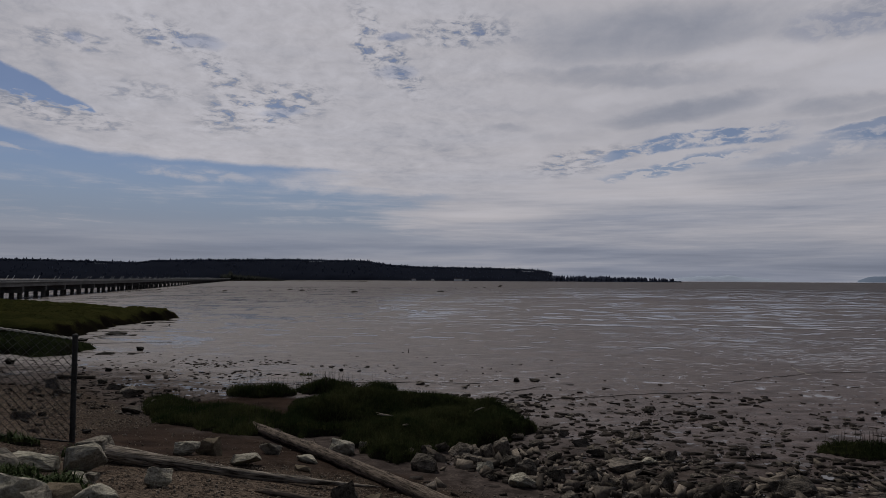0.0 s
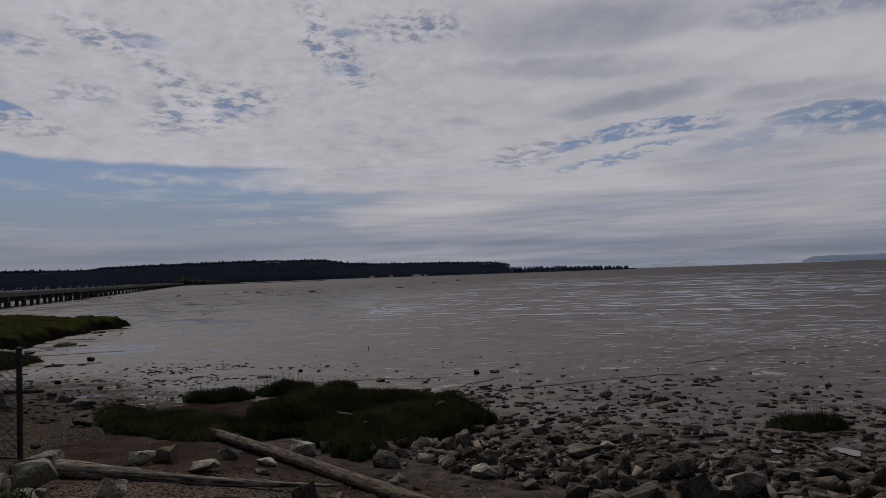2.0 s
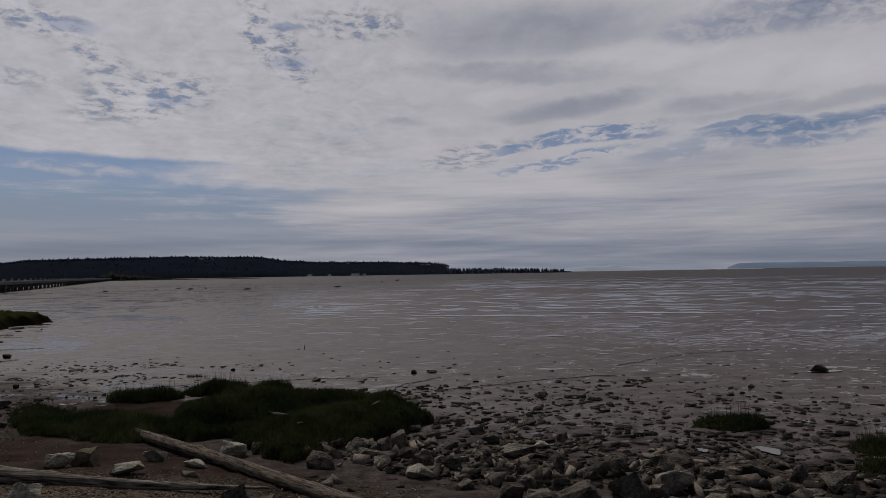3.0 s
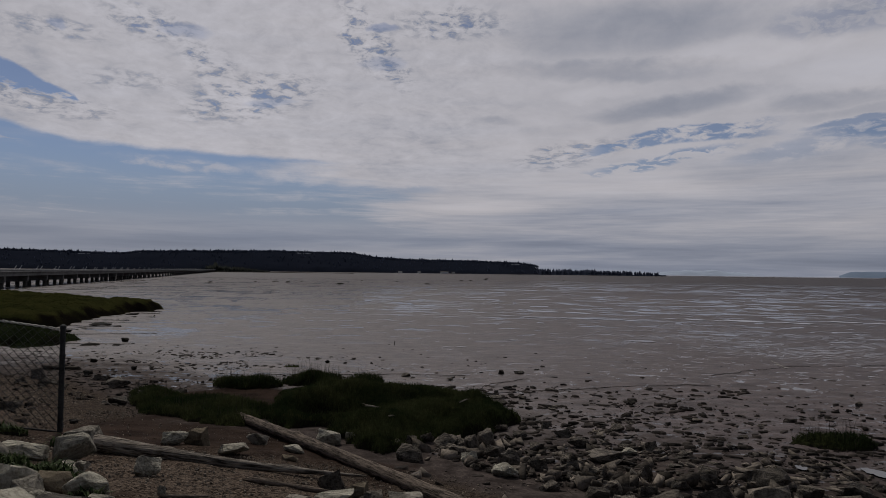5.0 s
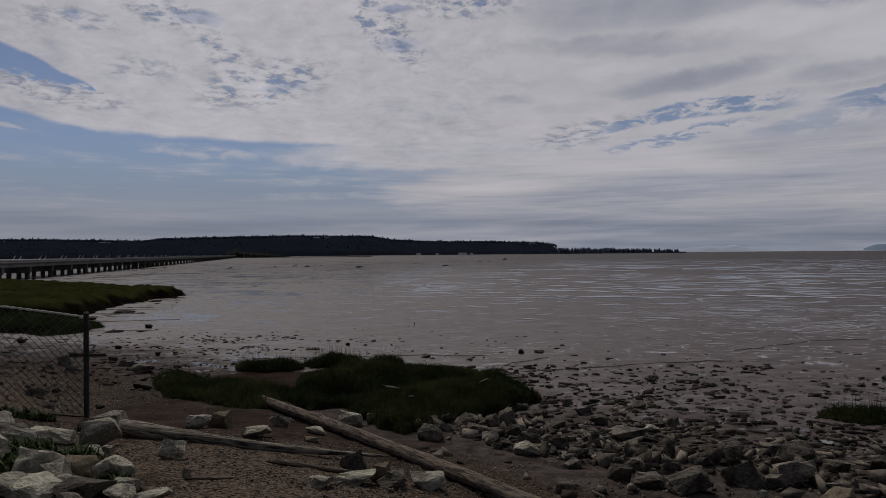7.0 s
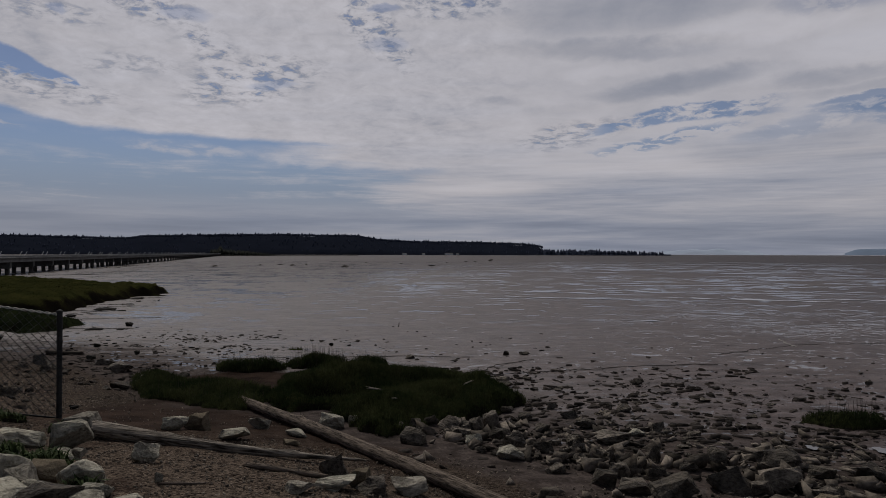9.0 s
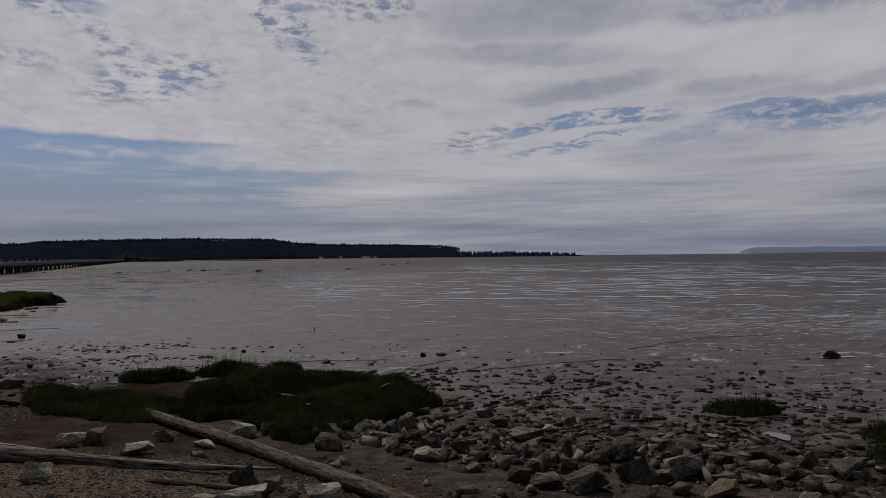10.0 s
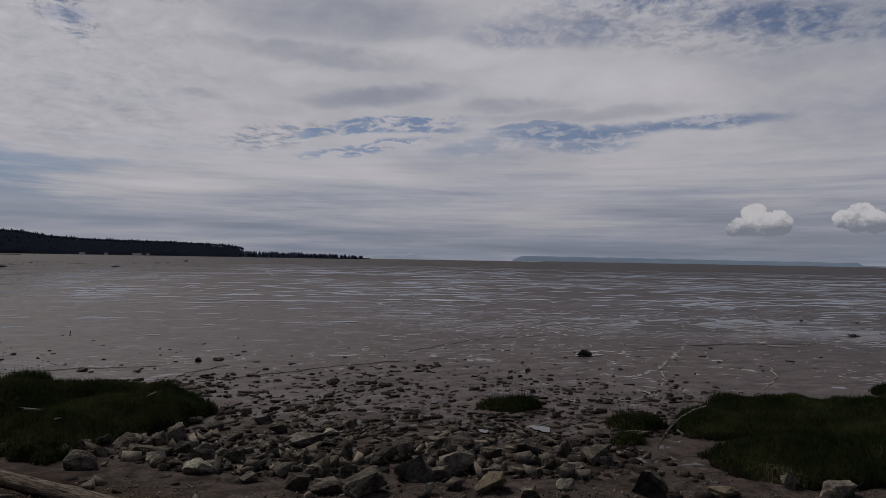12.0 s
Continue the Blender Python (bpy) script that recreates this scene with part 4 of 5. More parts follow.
for i, (o, st) in enumerate(((oval(5.72, 10.0, 0.58, 0.36, -8), 60), (oval(6.75, 8.28, 0.48, 0.36), 50), (oval(6.08, 7.66, 0.26, 0.2), 0), (oval(13.0, 8.3, 0.7, 0.6), 10))):
    tagged(grass_patch("grass_tuft", o, TUFT, "grass", 0.14, 3800, (0.1, 0.2), (0.005, 0.010), seed=30 + i, wobble=0.05, stalks=st), group="grass tufts on the mud")
grass_patch("grass_bank", [(7.1, 7.96), (7.0, 7.4), (7.45, 7.2), (8.4, 6.75), (7.6, 6.75), (6.5, 6.8), (6.15, 6.5), (6.3, 6.0), (6.6, 5.6), (7.35, 5.2), (9.5, 4.2), (14, 3.2), (14, 6.4), (12.2, 7.1), (11.04, 7.6), (10.15, 8.5), (9.27, 8.95), (8.3, 8.8), (7.6, 8.4)],
            "broad bank of dark green salt grass with a mud inlet", "grass", 0.2, 3400, (0.09, 0.18), (0.005, 0.011), seed=41, hump=0.85, stalks=80)
grass_patch("grass_sprig", oval(-3.52, 17.4, 0.2, 0.12), "small dark sprig of salt grass on bare mud", "grass", 0.05, 1500, (0.08, 0.2), (0.006, 0.012), 0.03, 45, wobble=0.03)
grass_patch("dry_grass_clump", oval(6.75, 5.75, 0.36, 0.3), "clump of straw-coloured dry grass among stones", "grass", 0.12, 1100, (0.12, 0.28), seed=43, mat=STRAW, stalks=0)
grass_patch("salt_marsh", [(-21.2, 53.4), (-20.7, 49), (-21.4, 46), (-19.45, 39), (-17.95, 33.7), (-17.7, 30.7), (-20, 29.3), (-30, 29), (-70, 26), (-85, 85), (-54, 82), (-39, 67), (-32, 62), (-26.5, 55)],
            "large flat olive-green salt marsh with a dark eroded edge", "marsh", 0.72, 50, (0.03, 0.08), (0.02, 0.05), 0.3, 51, MARSH, 0.45, bank=0.38, lean=1.2, hump=0.1, mound_mat=MARSH_TURF)
grass_patch("salt_marsh", [(-13.1, 24.8), (-12.5, 22.4), (-13.4, 22.0), (-15.2, 22.7), (-18, 22.9), (-30, 21), (-60, 25.5), (-60, 27), (-30, 28.3), (-18.5, 28), (-15.2, 26.6)],
            "lower dark green lobe of salt marsh beside a mud channel", "marsh", 0.46, 160, (0.04, 0.1), (0.015, 0.035), 0.25, 52, LOW_MARSH, 0.55, bank=0.4, lean=1.1, hump=0.1, mound_mat=LOW_TURF)


# ---- driftwood ----
def log(name, a, b, r0, r1, label, seed, sides=26, rings=60, bend=0.03, mat=None):
    """A weathered trunk from a to b, with knots, cracks along the grain and broken ends."""
    rng = random.Random(seed)
    a, b = Vector(a), Vector(b)
    L = (b - a).length
    bm = bmesh.new()
    rows = []
    cracks = [rng.uniform(0, 6.28) for _ in range(5)]
    knots = [(rng.uniform(0.05, 0.95), rng.uniform(0, 6.28), rng.uniform(0.15, 0.35) * r0) for _ in range(9)]
    for i in range(rings + 1):
        u = i / rings
        r = r0 + (r1 - r0) * u
        row = []
        for k in range(sides):
            w = 2 * math.pi * k / sides
            q = r * (1 + 0.06 * float(value_noise(u * 7, w * 1.2, seed)))
            for c in cracks:
                dw = (w - c - 0.5 * u + math.pi) % (2 * math.pi) - math.pi
                q -= 0.13 * r * math.exp(-(dw / 0.1) ** 2) * max(0.0, float(value_noise(u * 4, c * 5, seed + 2)) + 0.4)
            for ku, kw, kh in knots:
                dw = (w - kw + math.pi) % (2 * math.pi) - math.pi
                q += kh * math.exp(-((u - ku) * L / 0.07) ** 2 - (dw / 0.35) ** 2)
            ux = u * L + (rng.uniform(-0.05, 0.05) if i in (0, rings) else 0)
            row.append(bm.verts.new((ux, q * math.cos(w) + bend * L * 0.3 * math.sin(3.1 * u), q * math.sin(w) + bend * r)))
        rows.append(row)
    for p, q in zip(rows, rows[1:]):
        for k in range(sides):
            bm.faces.new((p[k], q[k], q[(k + 1) % sides], p[(k + 1) % sides]))
    for row, ux, flip in ((rows[0], 0.03, False), (rows[-1], L - 0.03, True)):
        c = bm.verts.new((ux, row[0].co.y - r0 * 0.6, row[0].co.z))
        c.co = sum((v.co for v in row), Vector()) / sides + Vector((0.04 if not flip else -0.04, 0, 0))
        for k in range(sides):
            t = (row[k], row[(k + 1) % sides], c)
            bm.faces.new(t if flip else t[::-1])
    bmesh.ops.recalc_face_normals(bm, faces=bm.faces[:])
    ob = part(name, bm, mat or DRIFT, None, label)
    ob.data.shade_smooth()
    ob.matrix_basis = Matrix.Translation(a) @ (b - a).to_track_quat("X", "Z").to_matrix().to_4x4()
    return tagged(ob, category="driftwood")


def on(x, y, up=0.0):
    return (x, y, float(height(x, y)) + up)


log("driftwood_log", on(-2.9, 10.92, 0.065), on(1.4, 5.0, 0.045), 0.074, 0.068, "thick weathered grey driftwood log lying across the beach", 3)
log("driftwood_pole", on(-3.34, 7.45, 0.10), on(-0.56, 7.2, 0.08), 0.088, 0.012, "long bleached split driftwood pole lying on gravel", 4, 16, 40, -0.13, BLEACH)
log("driftwood_plank", on(-1.55, 6.62, 0.02), on(-0.75, 6.5, 0.02), 0.03, 0.02, "short grey driftwood stick half buried in gravel", 5, 8, 10, 0.0)
log("driftwood_stick", on(-1.95, 5.72, 0.015), on(-1.62, 5.86, 0.015), 0.014, 0.01, "small broken driftwood stick on gravel", 6, 8, 8, 0.0)
log("driftwood_plank", on(-9.0, 16.2, 0.05), on(-8.2, 16.3, 0.03), 0.05, 0.035, "dark waterlogged timber lying on the mud", 7, 8, 8, 0.0, DARKWOOD)


def branch():
    e_base = Vector(on(6.19, 7.25))
    pts = [e_base + Vector(p) for p in ((0, 0, -0.02), (0.05, -0.04, 0.14), (0.12, -0.10, 0.29), (0.21, -0.17, 0.42), (0.32, -0.26, 0.52), (0.44, -0.36, 0.585))]
    tagged(part("bare_branch", tube(pts, [0.013, 0.0125, 0.0115, 0.010, 0.009, 0.006], 7, 0.12, random.Random(2)), BLEACH, None, "thin bare bleached branch stuck upright in the mud"), category="branch")


branch()
tagged(part("bare_branch", tube([on(6.3, 8.0, 0.03), on(6.45, 7.92, 0.04), on(6.62, 7.86, 0.03)], [0.022, 0.02, 0.014], 7), BLEACH, None, "short bleached stick lying beside the grass"), category="branch")
sx, sy = -1.45, 24.3
tagged(part("wooden_stake", tube([on(sx, sy, -0.05), on(sx + 0.02, sy, 0.16)], [0.016, 0.012], 7), DARKWOOD, None, "small dark stake standing in the mud"), category="stake")


# ---- fence ----
def build_fence():
    a, b = Vector((-4.24, 8.43, 0)), Vector((-8.9, 7.02, 0))
    d = (b - a).normalized()
    L, tall = (b - a).length, 1.2
    base = lambda u: 0.41 + 0.155 * u
    fence = tagged(new("chain_link_fence"), "galvanised chain-link fence ending at a post on the beach", "fence")
    fence.location = (a.x, a.y, 0.41)
    off = -Vector(fence.location)
    end_post = None
    for u in (0.0, 3.0):
        p = a + d * u + off
        post = part("fence_post", tube([(p.x, p.y, base(u) - 0.9 + off.z), (p.x, p.y, base(u) + tall + 0.02 + off.z)], [0.030, 0.030], 14), GALV, fence)
        cap = tube([(p.x, p.y, base(u) + tall + 0.02 + off.z), (p.x, p.y, base(u) + tall + 0.045 + off.z), (p.x, p.y, base(u) + tall + 0.06 + off.z)], [0.036, 0.034, 0.015], 14)
        part("post_cap", cap, GALV, post)
        end_post = post if u == 0 else end_post
    for q, r in ((tall, 0.008), (0.012, 0.011)):
        pts = []
        for i in range(60):
            u = L * i / 59
            p = a + d * u + off
            pts.append((p.x, p.y, base(u) + q + off.z + 0.012 * math.sin(u * 1.9)))
        if q < 1:
            part("tension_wire", tube(pts, [r] * len(pts), 6), GALV, fence)
            continue
        # the upper edge: two wires twisted round each other
        for turn in (0.0, math.pi):
            coil = []
            for i in range(420):
                u = L * i / 419
                p, w = a + d * u + off, 2 * math.pi * u / 0.16 + turn
                coil.append((p.x - d.y * 0.009 * math.cos(w), p.y + d.x * 0.009 * math.cos(w), base(u) + q + off.z + 0.012 * math.sin(u * 1.9) + 0.009 * math.sin(w)))
            part("tension_wire", tube(coil, [0.007] * len(coil), 5), WIRE, fence)
    for k in range(6):
        u, z = 0.0, 0.1 + k * 0.2
        p = a + off
        part("post_clamp", tube([(p.x, p.y, base(0) + z + off.z - 0.012), (p.x, p.y, base(0) + z + off.z + 0.012)], [0.035, 0.035], 12), GALV, end_post)
    # the woven wire: each wire zigzags up the fence and hooks its neighbour
    pitch, rise, r = 0.047, 0.048, 0.0050
    v, f = [], []
    nrm = Vector((-d.y, d.x, 0))
    rows = int(tall / rise) + 1
    for c in range(int(L / pitch)):
        b0 = len(v)
        for i in range(rows):
            u = 0.03 + pitch * (c + (i + c) % 2)
            p = a + d * u + nrm * (0.003 if i % 2 else -0.003) + off
            z = base(u) + 0.01 + i * rise + off.z + 0.012 * math.sin(u * 1.9)
            for w in (0, 2.1, 4.2):
                v.append((p.x + r * (nrm.x * math.cos(w) + d.x * math.sin(w)), p.y + r * (nrm.y * math.cos(w) + d.y * math.sin(w)), z))
        for i in range(rows - 1):
            for k in range(3):
                f.append((b0 + 3 * i + k, b0 + 3 * i + (k + 1) % 3, b0 + 3 * i + 3 + (k + 1) % 3, b0 + 3 * i + 3 + k))
    ob = new("wire_mesh", fast_mesh("wire_mesh", v, f, GALV))
    ob.parent = fence
    tagged(ob, "woven diamond wire mesh")


build_fence()


# ---- stones ----
def stone_mesh(name, seed, mat, flat=1.0, cuts=2, worn=0.012, points=16):
    """An angular quarried stone about 1 m long: the hull of a rough block, with broken faces and worn edges."""
    rng = random.Random(seed)
    bm = bmesh.new()
    for _ in range(points):
        q = Vector((rng.gauss(0, 1), rng.gauss(0, 1), rng.gauss(0, 1))).normalized()
        m = max(abs(q.x), abs(q.y), abs(q.z))
        q = q / (m ** 0.9)
        bm.verts.new((q.x * 0.5, q.y * 0.42, q.z * 0.36 * flat))
    r = bmesh.ops.convex_hull(bm, input=bm.verts[:])
    bmesh.ops.delete(bm, geom=[v for v in bm.verts if not v.link_faces], context="VERTS")
    bmesh.ops.dissolve_limit(bm, angle_limit=radians(16), verts=bm.verts[:], edges=bm.edges[:])
    if worn:
        bmesh.ops.bevel(bm, geom=bm.edges[:], offset=worn, segments=1, affect="EDGES", profile=0.6)
    bmesh.ops.triangulate(bm, faces=bm.faces[:])
    if cuts:
        bmesh.ops.subdivide_edges(bm, edges=[e for e in bm.edges if e.calc_length() > 0.13], cuts=cuts, use_grid_fill=True)
        bmesh.ops.triangulate(bm, faces=bm.faces[:])
    for v in bm.verts:
        k = noise.noise(v.co * 3.0 + Vector((seed, 0, 0))) * 0.08 + noise.noise(v.co * 7.0 + Vector((0, seed, 0))) * 0.045
        v.co += v.co.normalized() * k
    bmesh.ops.recalc_face_normals(bm, faces=bm.faces[:])
    xs = [v.co for v in bm.verts]
    lo, hi = [min(c[i] for c in xs) for i in range(3)], [max(c[i] for c in xs) for i in range(3)]
    for v in bm.verts:
        v.co = Vector(((v.co.x - (lo[0] + hi[0]) / 2) / (hi[0] - lo[0]), (v.co.y - (lo[1] + hi[1]) / 2) / (hi[1] - lo[1]), (v.co.z - lo[2]) / (hi[2] - lo[2])))
    me = bpy.data.meshes.new(name)
    bm.to_mesh(me)
    bm.free()
    me.materials.append(mat)
    return me


KINDS = {"g": (STONE, "angular grey quarried stone"), "p": (PALE, "pale angular quarried stone"), "o": (OCHRE, "ochre-brown angular stone"), "s": (WETSTONE, "damp grey angular stone"), "d": (MUDDY, "dark mud-stained angular stone"), "t": (PEAT, "black weed-covered stone")}
STONES = {k: [stone_mesh("stone", 100 * i + j, m, worn=0.02 if k in "pg" else 0.01, points=15 if k in "pg" else 12) for j in range(9)] for i, (k, (m, _)) in enumerate(KINDS.items())}
stone_rng = random.Random(77)


def stone(x, y, w, h, kind="g", where="lying on the shore", group="shore stones", sink=0.18, name="stone"):
    """A stone w wide and h high above the ground, partly sunk into it."""
    me = stone_rng.choice(STONES[kind])
    ob = new(name, me)
    deep = w * stone_rng.uniform(0.6, 0.9)
    tall = h / (1 - sink)
    ob.matrix_basis = pose(x, y + deep * 0.35, float(height(x, y + deep * 0.35)) - tall * sink, stone_rng.uniform(-7, 7), stone_rng.uniform(-7, 7), stone_rng.uniform(-25, 25)) @ Matrix.Diagonal((w * stone_rng.choice((1, -1)) * 1.05, deep, tall, 1))
    return tagged(ob, KINDS[kind][1] + " " + where, "stone", group)


def stones(rows, where, group):
    for x, y, w, h, kind in rows:
        stone(x, y, w * 0.94, h * 0.94, "s" if kind == "g" and "beach" not in where and "pile" not in where else kind, where, group)


stones((
    (-3.59, 5.68, 0.42, 0.28, "p"), (-4.17, 6.14, 0.26, 0.16, "p"), (-4.36, 6.68, 0.35, 0.22, "p"), (-4.95, 7.2, 0.3, 0.13, "p"), (-3.88, 6.52, 0.41, 0.21, "g"),
    (-3.68, 6.74, 0.44, 0.15, "p"), (-3.22, 6.76, 0.38, 0.27, "p"), (-3.68, 7.81, 0.42, 0.19, "g"), (-3.01, 6.25, 0.23, 0.12, "p"), (-2.94, 6.41, 0.15, 0.1, "g"),
    (-2.93, 5.37, 0.36, 0.28, "p"), (-2.7, 5.25, 0.31, 0.19, "g"), (-2.69, 5.56, 0.26, 0.19, "o"),
), "in the riprap pile", "riprap by the fence")
stones((
    (-2.43, 5.48, 0.31, 0.21, "p"), (-3.58, 5.46, 0.34, 0.19, "p"), (-3.26, 5.01, 0.27, 0.18, "p"), (-3.28, 5.32, 0.24, 0.09, "p"), (-2.9, 4.96, 0.38, 0.17, "p"),
    (-2.69, 4.9, 0.43, 0.15, "p"), (-2.84, 5.25, 0.09, 0.08, "p"), (-2.54, 5.1, 0.24, 0.14, "p"), (-2.38, 5.0, 0.37, 0.14, "d"), (-2.19, 5.08, 0.29, 0.09, "p"),
    (-2.2, 5.27, 0.2, 0.1, "p"), (-2.36, 4.85, 0.2, 0.1, "g"), (-1.91, 5.0, 0.29, 0.09, "p"),
), "in the riprap pile", "riprap by the fence")
stones((
    (-2.39, 6.46, 0.22, 0.18, "p"), (-2.84, 8.21, 0.29, 0.17, "p"), (-2.65, 8.38, 0.28, 0.22, "o"), (-2.09, 7.87, 0.34, 0.13, "p"), (-2.11, 9.01, 0.29, 0.17, "g"), (-1.56, 8.54, 0.29, 0.11, "p"),
    (-1.46, 7.91, 0.19, 0.08, "o"), (-1.3, 9.47, 0.35, 0.22, "p"), (-1.03, 9.72, 0.15, 0.14, "p"), (-1.97, 5.78, 0.06, 0.09, "p"), (-0.77, 6.55, 0.27, 0.21, "d"),
    (-0.7, 6.14, 0.36, 0.1, "p"), (-0.51, 6.33, 0.21, 0.17, "o"), (-0.41, 6.14, 0.25, 0.14, "d"), (-0.09, 6.27, 0.31, 0.17, "g"), (-0.95, 5.93, 0.25, 0.08, "g"), (-5.21, 11.81, 0.3, 0.13, "d"),
    (-7.71, 13.76, 0.39, 0.26, "d"), (-6.12, 13.7, 0.44, 0.19, "d"), (-6.88, 14.49, 0.4, 0.13, "d"),
), "on the gravel beach", "stones round the driftwood")
stones((
    (-0.19, 8.82, 0.32, 0.19, "g"), (-0.08, 9.33, 0.21, 0.1, "g"), (-0.2, 9.57, 0.19, 0.16, "g"), (0.02, 9.8, 0.22, 0.16, "g"), (0.28, 9.52, 0.37, 0.2, "g"),
    (0.41, 9.24, 0.26, 0.13, "g"), (0.49, 9.53, 0.24, 0.13, "g"), (0.62, 9.39, 0.22, 0.24, "g"), (0.8, 9.55, 0.24, 0.27, "g"), (0.54, 8.83, 0.21, 0.15, "p"),
    (0.61, 8.56, 0.14, 0.07, "g"), (0.86, 9.03, 0.25, 0.18, "g"), (1.02, 8.65, 0.29, 0.22, "d"), (0.93, 8.26, 0.3, 0.16, "p"), (1.08, 10.53, 0.24, 0.12, "g"),
    (1.25, 12.43, 0.24, 0.11, "d"), (1.23, 12.96, 0.29, 0.09, "d"), (1.71, 12.09, 0.14, 0.07, "d"), (1.61, 16.44, 0.15, 0.11, "d"), (2.05, 16.48, 0.23, 0.08, "d"),
    (-0.59, 15.72, 0.2, 0.09, "d"), (0.37, 15.18, 0.19, 0.06, "d"), (1.7, 13.09, 0.15, 0.07, "d"), (3.47, 13.73, 0.12, 0.06, "d"), (3.63, 12.67, 0.12, 0.1, "d"),
), "in the stony shallows", "stones on the mud edge")
stones((
    (2.98, 9.46, 0.17, 0.15, "g"), (1.31, 10, 0.22, 0.14, "d"), (1.46, 9.43, 0.19, 0.13, "d"), (1.79, 10.76, 0.18, 0.11, "d"), (1.34, 8.52, 0.24, 0.14, "g"),
    (1.37, 7.77, 0.22, 0.1, "g"), (1.94, 8.28, 0.19, 0.13, "g"), (2.08, 8.23, 0.21, 0.15, "d"), (2.32, 7.95, 0.16, 0.13, "d"), (2.53, 8.21, 0.14, 0.19, "g"),
    (2.01, 7.66, 0.24, 0.17, "g"), (1.77, 7.33, 0.27, 0.17, "g"), (2.01, 7.16, 0.35, 0.14, "g"), (2.34, 6.96, 0.42, 0.25, "g"), (2.39, 7.65, 0.22, 0.11, "g"),
    (2.81, 7.86, 0.21, 0.14, "g"), (3.22, 8.11, 0.22, 0.19, "g"), (3.01, 7.19, 0.43, 0.26, "d"), (2.94, 6.79, 0.12, 0.11, "p"), (2.64, 9.27, 0.21, 0.1, "p"),
    (2.27, 8.92, 0.46, 0.14, "d"), (2.07, 9.71, 0.25, 0.11, "d"), (2.85, 10.62, 0.21, 0.12, "d"), (1.97, 10.19, 0.29, 0.13, "d"),
), "in the stony shallows", "stones on the mud edge")
stones((
    (3.85, 7.95, 0.44, 0.22, "d"), (3.54, 7.27, 0.4, 0.23, "g"), (3.51, 6.57, 0.37, 0.21, "o"), (4.53, 7.51, 0.36, 0.22, "d"), (5.16, 7.01, 0.36, 0.22, "d"),
    (4.98, 7.41, 0.25, 0.2, "g"), (4.65, 6.83, 0.37, 0.13, "g"), (4.27, 6.41, 0.19, 0.11, "p"), (5.02, 5.97, 0.35, 0.24, "d"), (3.78, 6.25, 0.24, 0.12, "g"),
    (5.6, 5.6, 0.33, 0.11, "o"), (6.71, 5.16, 0.4, 0.17, "s"), (6.48, 5.59, 0.17, 0.17, "s"), (3.27, 7.16, 0.24, 0.13, "g"), (4.08, 7.6, 0.24, 0.14, "g"),
    (4.27, 7.61, 0.1, 0.05, "p"), (7.79, 12.8, 0.15, 0.08, "d"), (6.54, 12.64, 0.05, 0.04, "d"), (8.03, 14.66, 0.05, 0.04, "d"),
    (27.63, 21.63, 0.16, 0.06, "d"), (28.27, 19.48, 0.2, 0.08, "d"), (22.07, 15.36, 0.43, 0.09, "d"), (7.15, 10.43, 0.1, 0.07, "d"),
), "half sunk in wet mud", "stones on the mud edge")

stone_rng.seed(11)
stone(10.42, 14.35, 0.36, 0.17, "d", "standing in a puddle on the mud", "stones on the mud edge")


for x, y, w, h in ((-10.9, 24.3, 0.24, 0.14), (-8.68, 17.8, 0.18, 0.09), (-6.98, 16.3, 0.17, 0.09), (-12.3, 19.4, 0.26, 0.14), (-7.5, 15.2, 0.25, 0.1), (-2.8, 18.3, 0.12, 0.08)):
    stone(x, y, w, h, "t", "lying on the open mud", "stones on the mud edge")
for x, y, w, h in ((-21.6, 52.0, 0.4, 0.2), (-17.4, 42.0, 0.26, 0.16), (-19.6, 43.7, 1.2, 0.22), (-18.2, 41.0, 0.5, 0.14), (-16.4, 33.2, 1.5, 0.14), (-15.2, 32.6, 0.6, 0.1), (-11.3, 22.6, 0.8, 0.1), (-10.5, 22.8, 0.4, 0.08), (-16.6, 29.2, 1.0, 0.35), (-15.4, 28.6, 0.6, 0.25)):
    tagged(stone(x, y, w * 0.65, h * 0.5, "t", sink=0.3, name="turf_clod"), "dark clod of eroded marsh turf lying on mud", "turf", "turf clods by the marsh")


def riprap_fill():
    """More blocks bedded between the large ones of the bank."""
    rng = random.Random(21)
    placed = [(o.location.x, o.location.y) for o in bpy.data.objects if o.get("group") == "riprap by the fence"]
    for _ in range(3000):
        x, y = rng.uniform(-7.0, -1.6), rng.uniform(2.4, 7.3)
        shown = y > 4.75 and x > -4.6
        near = min(math.hypot(x - a, y + 0.1 - b) for a, b in placed)
        if y > 7.3 - 0.1 * (x + 5) ** 2 * (x > -5) - max(0, x + 3.6) * 1.5 or near < (0.16 if shown else 0.2):
            continue
        w = rng.uniform(0.10, 0.2) if shown else rng.uniform(0.24, 0.5)
        stone(x, y, w, w * rng.uniform(0.3, 0.5), rng.choice("ggppp"), "in the riprap pile", "riprap by the fence", 0.3)
        placed.append((x, y))
        if len(placed) > 175:
            break


riprap_fill()


